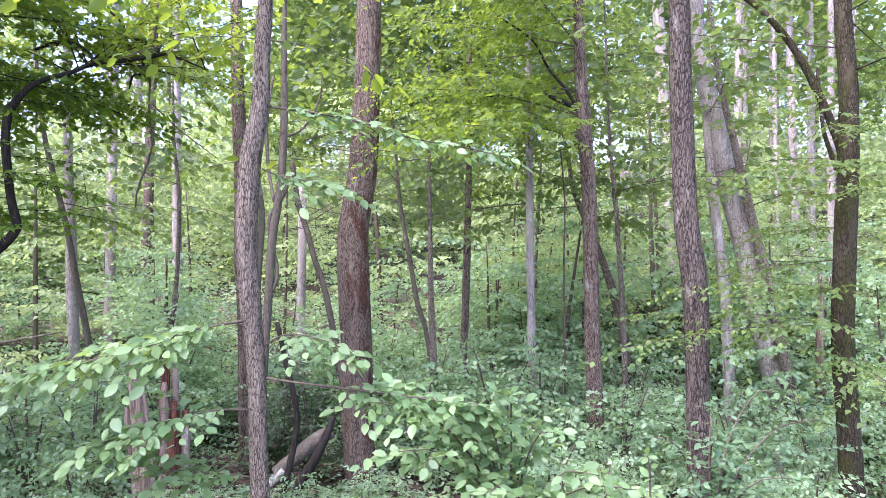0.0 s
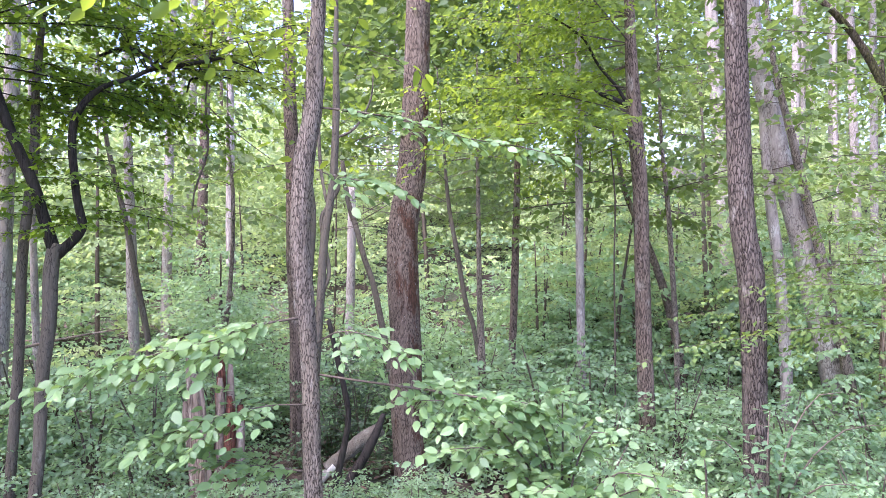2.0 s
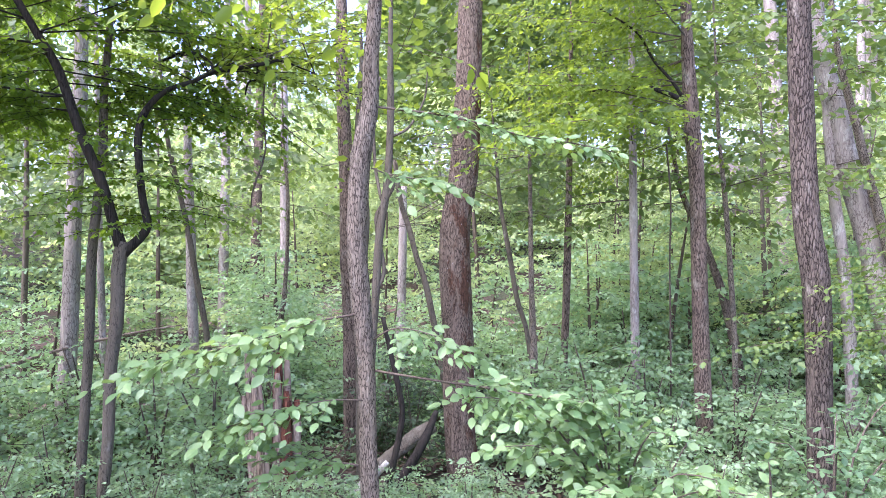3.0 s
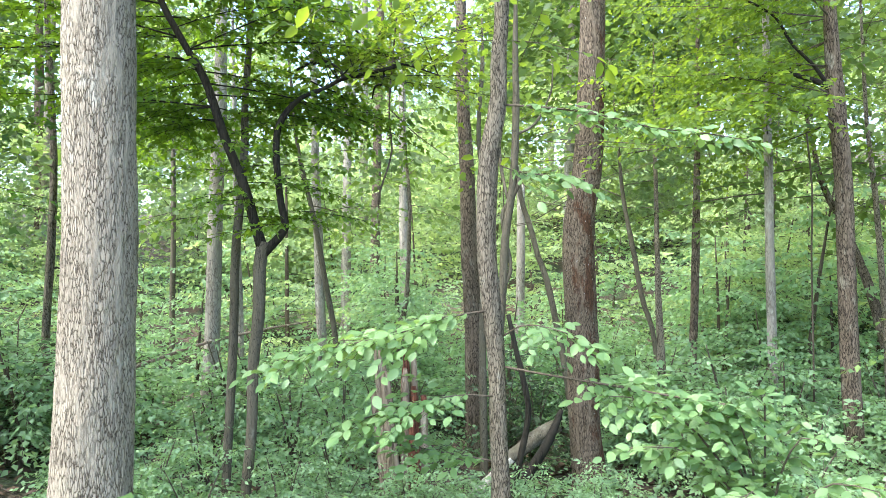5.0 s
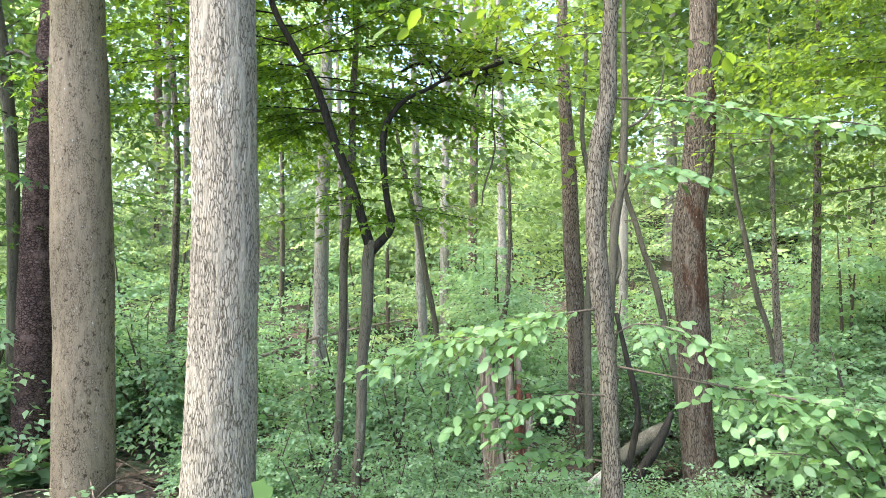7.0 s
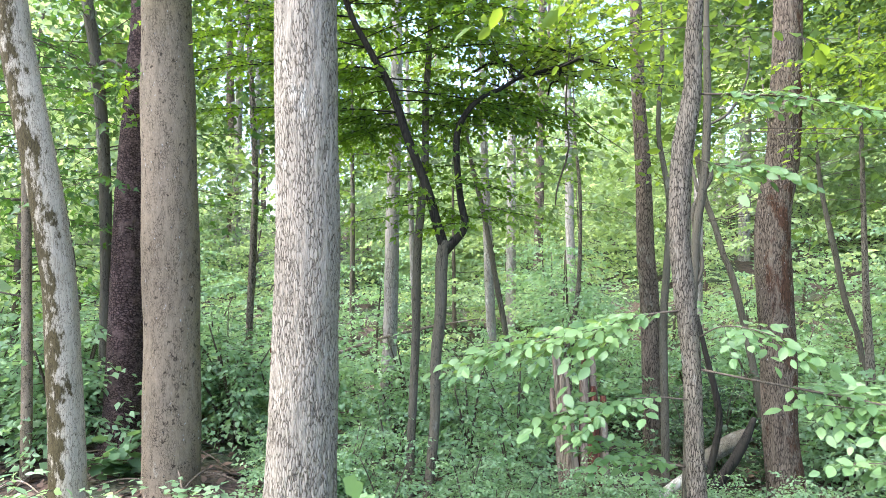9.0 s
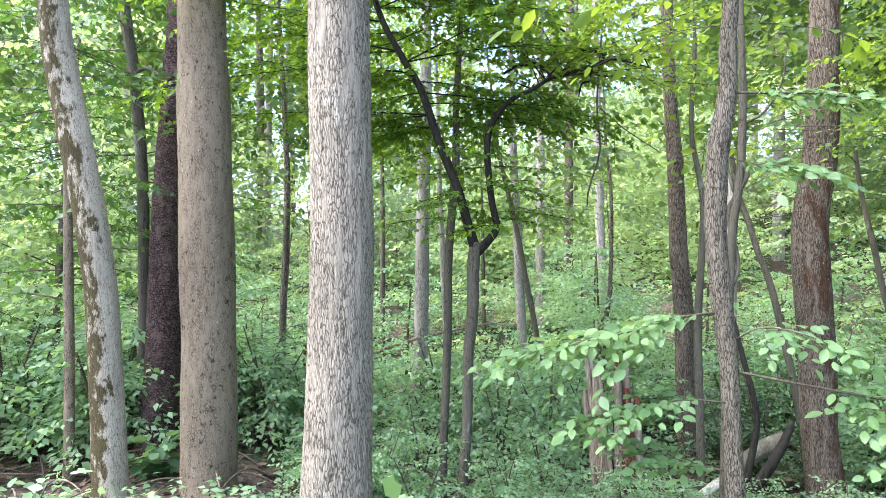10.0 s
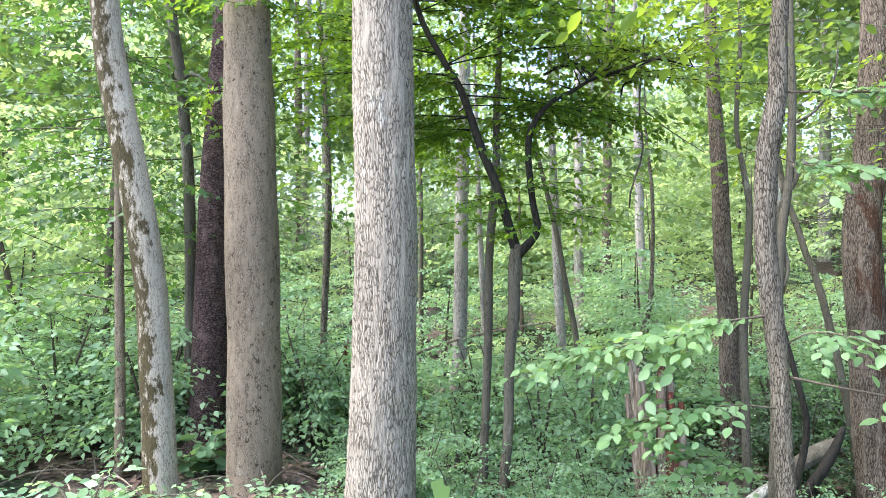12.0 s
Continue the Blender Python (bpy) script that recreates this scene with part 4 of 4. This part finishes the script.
retire([(low[0], (-2.6, 6.3)), (low[1], (-.2, 6.6)), (low[2], (1.0, 7.0)), (low[3], (2.2, 6.2)), (mid[0], (-3.4, 8.4)), (mid[1], (.6, 8.6)),
        (mid[2], (3.4, 9.0)), (tall[0], (-6, 10)), (tall[1], (-1, 11)), (tall[2], (3.5, 11)), (tall[3], (7, 9))])
CLEAR = [(-.7, 5.7, .5), (-2, 4.95, .6), (-1.4, 6.0, .7), (-1.0, 5.7, .6), (-1.0, 6.3, .6)]
scatter(low, sector(98, -42, 56, 5.5, 9.0, 71, CLEAR), .75, 1.25, 72, "low bushes under the trees")
scatter(low, sector(16, 58, 78, 6.2, 8.5, 73), 1.0, 1.5, 74, "low bushes under the trees")
scatter(low, sector(12, -42, -8, 3.7, 5.2, 75, [(1.75, 4.7, .4), (1.35, 6.25, .5)]), .6, .85, 76, "low bushes under the trees")
scatter(low, sector(14, 3, 24, 4.25, 5.3, 171, [(-1.0, 3.65, .3), (-.72, 5.74, .4)]), .38, .55, 172, "low bushes under the trees")
scatter(low, sector(16, 24, 50, 4.5, 5.7, 173, [(-2.05, 4.95, .4), (-2.95, 4.28, .3)]), .4, .65, 174, "low bushes under the trees")
scatter(mid, sector(32, -44, 2, 7.6, 13.0, 77), .7, 1.2, 78, "saplings among the trees")
scatter(mid, sector(24, 2, 76, 7.6, 13.0, 98), .6, 1.0, 99, "saplings among the trees")
scatter(tall, sector(36, -46, -4, 9.5, 18, 79), .55, .85, 80, "understory trees")
scatter(tall, sector(16, -4, 80, 11, 18, 88), .5, .75, 89, "understory trees")

# extra trees, mostly out of view, added to shade the left side
scatter(tall, sector(9, 56, 92, 7.8, 12.5, 188), .75, 1.05, 189, "understory trees")


# ---- distant woods ----
def far_woods(seed, count, d0, d1, h0, h1, leaves_each, leaf, low=.03, left=92, right=-58):
    """Leafy layers about many unseen stems, too far off to tell apart."""
    g = rng_of(seed)
    ps = []
    for x, y in sector(count, right, left, d0, d1, seed + 1):
        h, w, k = g.uniform(h0, h1), g.uniform(1.2, 2.4), leaves_each // 25
        f = g.uniform(low, 1, k)
        a, rr = g.uniform(0, 6.28, k), w * np.sqrt(g.uniform(0, 1, k)) * (1.1 - .5 * f)
        c = np.stack([x + np.cos(a) * rr, y + np.sin(a) * rr, on_ground(x, y) + h * f], 1)
        ps.append(np.repeat(c, 25, axis=0) + g.normal(0, 1, (k * 25, 3)) * (.3, .3, .19))
    lv = Leaves()
    lv.p = np.concatenate(ps)
    m = len(lv.p)
    lv.a = g.normal(0, 1, (m, 3)) * (1, 1, .4) + (0, 0, -.3)
    lv.n = g.normal(0, .6, (m, 3)) + (0, 0, 1)
    lv.s = leaf * g.uniform(.65, 1.2, m)
    return lv


# the low and farthest layers take the leaf colour with haze mixed in
tagged(far_woods(81, 80, 14, 26, 2.2, 4.6, 2000, .16).mesh("far_woods", LEAF_SMALL, LEAF_HAZED), "dense green wood on the slope behind the trees", "woods", kind="stuff")
tagged(far_woods(84, 70, 26, 48, 4, 8, 1000, .3).mesh("far_woods", LEAF_SMALL, LEAF_HAZED), "green wood along the far ridge, paled by haze put into its leaf colour", "woods", kind="stuff")
tagged(far_woods(95, 76, 13, 36, 8, 13, 1200, .26, .35, 14).mesh("far_woods", LEAF_SMALL, LEAF_CROWN), "open crowns of tall trees behind the nearer ones", "woods", kind="stuff")
tagged(far_woods(97, 46, 15, 36, 8, 13, 1250, .25, .35, 92, 40).mesh("far_woods", LEAF_SMALL, LEAF_CROWN), "thin crowns over the bright clearing", "woods", kind="stuff")
tagged(far_woods(191, 40, 27, 42, 9, 15, 1100, .3, .3, 92, 10).mesh("far_woods", LEAF_SMALL, LEAF_HAZED), "high wood closing the clearing, paled by haze put into its leaf colour", "woods", kind="stuff")
g = rng_of(86)
for i, (x, y) in enumerate(sector(46, -50, 84, 11, 34, 87)):
    h, r = g.uniform(9, 14), g.uniform(.06, .16)
    k = g.normal(0, .04)
    z = on_ground(x, y)
    nd = [(x + k * h, y, z + h, r * .4), (x + k * h * .5, y, z + h * .5, r * .8), (x + k * .3, y, z + .4, r)]
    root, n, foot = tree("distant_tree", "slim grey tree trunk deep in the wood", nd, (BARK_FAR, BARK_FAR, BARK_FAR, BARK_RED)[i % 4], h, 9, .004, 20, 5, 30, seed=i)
    tagged(root, group="trunks deep in the wood")
    if i % 2 == 0:
        lv, tw = Leaves(), []
        crown(g, n, z + 4, z + h, 9, 2.0, .2, .24, lv, tw, .3, .35)
        dress(root, foot, lv, tw, LEAF_SMALL, LEAF_CROWN)

g = rng_of(186)
for k in range(9):
    a, d = radians(-23 - k * 1.05 + g.normal(0, .3)), g.uniform(11, 14)
    x, y, r = -math.sin(a) * d, math.cos(a) * d, g.uniform(.035, .08)
    z, b = on_ground(x, y), g.normal(0, .02)
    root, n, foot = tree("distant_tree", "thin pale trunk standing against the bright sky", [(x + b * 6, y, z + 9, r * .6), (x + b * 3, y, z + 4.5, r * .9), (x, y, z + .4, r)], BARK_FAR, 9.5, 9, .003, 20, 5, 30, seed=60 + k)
    tagged(root, group="trunks deep in the wood")

# ---- forest floor ----
g = rng_of(90)
lv = Leaves()
BRUSH = [(-4.9, 3.1, 1.0), (-5.3, 3.4, .8), (-5.2, 2.4, .7)]
for x, y in sector(4200, -46, 84, 2.6, 9.5, 91, BRUSH) + sector(3600, -48, 84, 9.5, 22, 92):
    z, far_off = on_ground(x, y), x * x + y * y > 90
    h, turn, size = g.uniform(.06, .26) * (2 if far_off else 1), g.uniform(0, 6.28), g.uniform(.045, .085) * (2.2 if far_off else 1)
    for k in range(9):
        a = turn + k * 1.26 + g.normal(0, .2)
        up = h * (1 if k < 5 else .6)
        lv.add((x + math.cos(a) * .012, y + math.sin(a) * .012, z + up * g.uniform(.85, 1.1)), (math.cos(a), math.sin(a), g.uniform(-.35, .2)), (g.normal(0, .3), g.normal(0, .3), 1), size * g.uniform(.7, 1.2))
tagged(lv.mesh("herbs", LEAF_SMALL, LEAF_HERB), "low herbs and seedlings covering the forest floor", "herbs", kind="stuff")
lv = Leaves()
for x, y in sector(9000, -46, 84, 2.2, 9, 93):
    a = g.uniform(0, 6.28)
    lv.add((x, y, on_ground(x, y, g.uniform(.004, .03))), (math.cos(a), math.sin(a), g.normal(0, .2)), (g.normal(0, .35), g.normal(0, .35), 1), g.uniform(.05, .12))
tagged(lv.mesh("leaf_litter", LEAF_MID, LITTER), "dry brown fallen leaves on the soil", "leaf litter", kind="stuff")


# ---- bushes close to the path ----
def bush(name, label, base, stems, leaf, gap, reach, shape, mat, seed, near=False, face=(-.1, -.4, 1.0), tilt=.6):
    """A bush of arching stems given as tip places, each with leafy side twigs."""
    g = rng_of(seed)
    z = on_ground(*base)
    root = new(name)
    root.location = (*base, z)
    tagged(root, label, "bush")
    lv, tw = Leaves(), []
    for tip in stems:
        tip = np.array(tip, float) - (*base, z)
        nd = [(g.normal(0, .03), g.normal(0, .03), -.1, .007), (tip[0] * .2, tip[1] * .2, tip[2] * .6, .006), (tip[0] * .6, tip[1] * .6, tip[2] * .95, .004), (*tip, .002)]
        line = curve_points(nd, 12)
        part("stem", tube(line, 6), TWIG, root)
        spray(g, lv, tw, line, leaf, gap, reach, .25, .045, 1.0, .3, tilt, .002, .4, face, (-.6, .5))
    v, f = merged(tw)
    tagged(mesh_object("twig_tangle", v, f, TWIG, root), kind="stuff")
    if near:
        lv.pieces(shape, mat, root, 300)
    else:
        tagged(lv.mesh("foliage", shape, mat, root), kind="stuff")


bush("beech_bush", "arching bush of pale green ovate leaves before the slope", (.35, 3.7),
     [(-.45, 3.55, .85), (-.1, 3.4, .8), (.33, 3.5, .9), (.75, 3.3, .55), (.2, 3.2, .5), (-.2, 3.6, .6), (.95, 3.4, .45), (.5, 3.75, .7), (0, 3.7, .78), (.55, 3.45, .72), (-.3, 3.3, .66), (.1, 3.5, .86)], .075, .036, .27, LEAF_FULL, LEAF_NEAR, 201, True)
bush("maple_seedling", "lobed-leaf seedling bush near the mossy tree", (1.5, 3.9),
     [(1.15, 3.8, .6), (1.45, 3.7, .6), (1.9, 3.9, .85), (2.2, 4.0, .65), (1.6, 4.1, .7), (1.3, 3.6, .4), (1.9, 3.7, .4)], .055, .028, .26, LEAF_MID, LEAF_LOBE, 202, face=(0, -.15, 1.0), tilt=.3)
bush("buckeye_seedling", "small broad-leaved seedling at the oak's foot", (-4.76, 2.92),
     [(-4.95, 2.8, .3), (-4.6, 2.75, .28), (-4.8, 2.65, .2), (-4.7, 3.0, .33)], .1, .05, .12, LEAF_LOBED, LEAF_LOBE, 203, face=(0, -.25, 1.0))
bush("path_edge_bush", "low pale-leaved bush at the edge of the path", (-3.9, 1.55),
     [(-4.15, 1.75, .44), (-3.8, 1.85, .42), (-3.7, 1.6, .45), (-4.2, 1.5, .47), (-3.55, 1.95, .4), (-3.9, 1.7, .5)], .07, .045, .22, LEAF_FULL, LEAF_LOW, 204, face=(0, 0, 1.0))
bush("hollow_bush", "dense dark bush with several thin stems", (-4.9, 4.0),
     [(-5.3, 3.8, .9), (-4.6, 4.2, 1.0), (-5.0, 3.7, .7), (-4.5, 3.8, .6), (-5.2, 4.3, 1.1), (-4.9, 4.4, .8)], .045, .026, .4, LEAF_MID, LEAF_LOBE, 205)
bush("hollow_bush", "dense dark bush with several thin stems", (-6.6, 2.95),
     [(-7.0, 2.8, .9), (-6.2, 3.1, 1.0), (-6.7, 2.6, .7), (-6.3, 2.7, .7), (-6.9, 3.3, 1.1), (-6.4, 3.4, .9)], .045, .026, .45, LEAF_MID, LEAF_LOBE, 206)


# ---- small things ----
def twig_thing(name, label, lines, mat=None, category="branch"):
    """Bare dead twigs or vines as one thing, lines of (x, y, z, r)."""
    root = new(name)
    o = np.array(lines[0][0][:3])
    root.location = o
    tagged(root, label, category)
    for k in lines:
        ln = curve_points(k, 14)
        ln[:, :3] -= o
        part("stem", tube(ln, 6), mat or TWIG, root)
    return root


twig_thing("hanging_vine", "thin dark vine hanging from the canopy", [[(-2.15, 5.1, 3.5, .007), (-2.2, 5.05, 2.75, .007), (-2.18, 5.05, 2.4, .008), (-2.26, 5.0, 2.1, .008), (-2.28, 5.0, 1.95, .005)],
    [(-2.2, 5.05, 2.75, .005), (-2.0, 5.1, 2.55, .004), (-1.75, 5.2, 2.35, .003)]], category="vine")
twig_thing("hanging_vine", "thin dark vine beside a pale pole tree", [[(1.12, 6.6, 2.6, .008), (1.16, 6.6, 2.1, .008), (1.15, 6.6, 1.5, .008), (1.16, 6.6, .6, .008), (1.16, 6.6, -.5, .009)]], category="vine")
g = rng_of(300)
for k in range(9):
    z = g.uniform(1.5, 2.5)
    x, y = -1.03 + g.uniform(0, .3), 4.25
    L, up = g.uniform(.3, .8), g.uniform(-.2, .5)
    twig_thing("dead_twig", "bare grey twig among the thin stems", [[(x, y, z, .003), (x + L * .5, y - .05, z + up * L * .6, .0025), (x + L, y + g.uniform(-.1, .1), z + up * L, .001)]])
for k in range(26):
    a, d = radians(g.uniform(52, 70)), g.uniform(5.0, 6.3)
    x, y = -math.sin(a) * d, math.cos(a) * d
    w, L = g.uniform(0, 3.14), g.uniform(.4, 1.1)
    dx, dy = math.cos(w) * L / 2, math.sin(w) * L / 2
    twig_thing("fallen_stick", "dry fallen stick in the brush pile", [[(x - dx, y - dy, on_ground(x - dx, y - dy, .02), .007), (x, y, on_ground(x, y, g.uniform(.05, .22)), .006), (x + dx, y + dy, on_ground(x + dx, y + dy, .03), .003)]], DEADWOOD if k % 2 else TWIG, "stick")
bush("tulip_seedling", "single bright lobed leaf shoot close to the path", (-1.74, 1.8), [(-1.77, 1.74, .76)], .11, .4, .03, LEAF_LOBED, LEAF_NEAR, 301)
bush("path_seedling", "upright seedling with a few pale leaves", (.93, 3.1), [(.9, 3.05, .72)], .05, .08, .04, LEAF_FULL, LEAF_NEAR, 302)
# dark leaves added to stand in for the shadow around the log
bush("thicket", "near-black leaves standing in for the shadow in the hollow behind the log", (-1.25, 6.3),
     [(-1.7, 6.2, .3), (-1.3, 6.1, .45), (-1.0, 6.3, .5), (-1.5, 6.5, .6), (-1.05, 6.5, .3), (-1.6, 6.0, .05), (-1.2, 6.0, .1)], .05, .03, .35, LEAF_MID, LEAF_SHADOW, 310)
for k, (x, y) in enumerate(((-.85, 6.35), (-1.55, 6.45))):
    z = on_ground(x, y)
    bush("thicket", "near-black leaves standing in for the shadow in the hollow behind the log", (x, y), [(x - .3, y, z + .8), (x + .3, y - .1, z + .9), (x, y - .2, z + .6), (x + .1, y + .2, z + 1.0), (x - .2, y - .3, z + .4), (x + .25, y - .3, z + .35)],
         .05, .03, .35, LEAF_MID, LEAF_SHADOW, 311 + k)
# more dark leaves, in place of the shadowy holes on the slope
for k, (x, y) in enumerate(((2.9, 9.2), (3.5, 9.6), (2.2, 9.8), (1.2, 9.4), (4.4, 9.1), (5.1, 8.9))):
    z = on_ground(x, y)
    bush("shaded_evergreen", "near-black leaves standing in for shadowy gaps on the slope", (x, y), [(x - .5, y, z + 1.5), (x + .5, y - .1, z + 1.4), (x, y - .3, z + 1.8), (x + .2, y + .2, z + 1.2), (x - .3, y - .4, z + .8), (x + .4, y - .4, z + .8)],
         .07, .03, .5, LEAF_MID, LEAF_SHADOW, 321 + k)
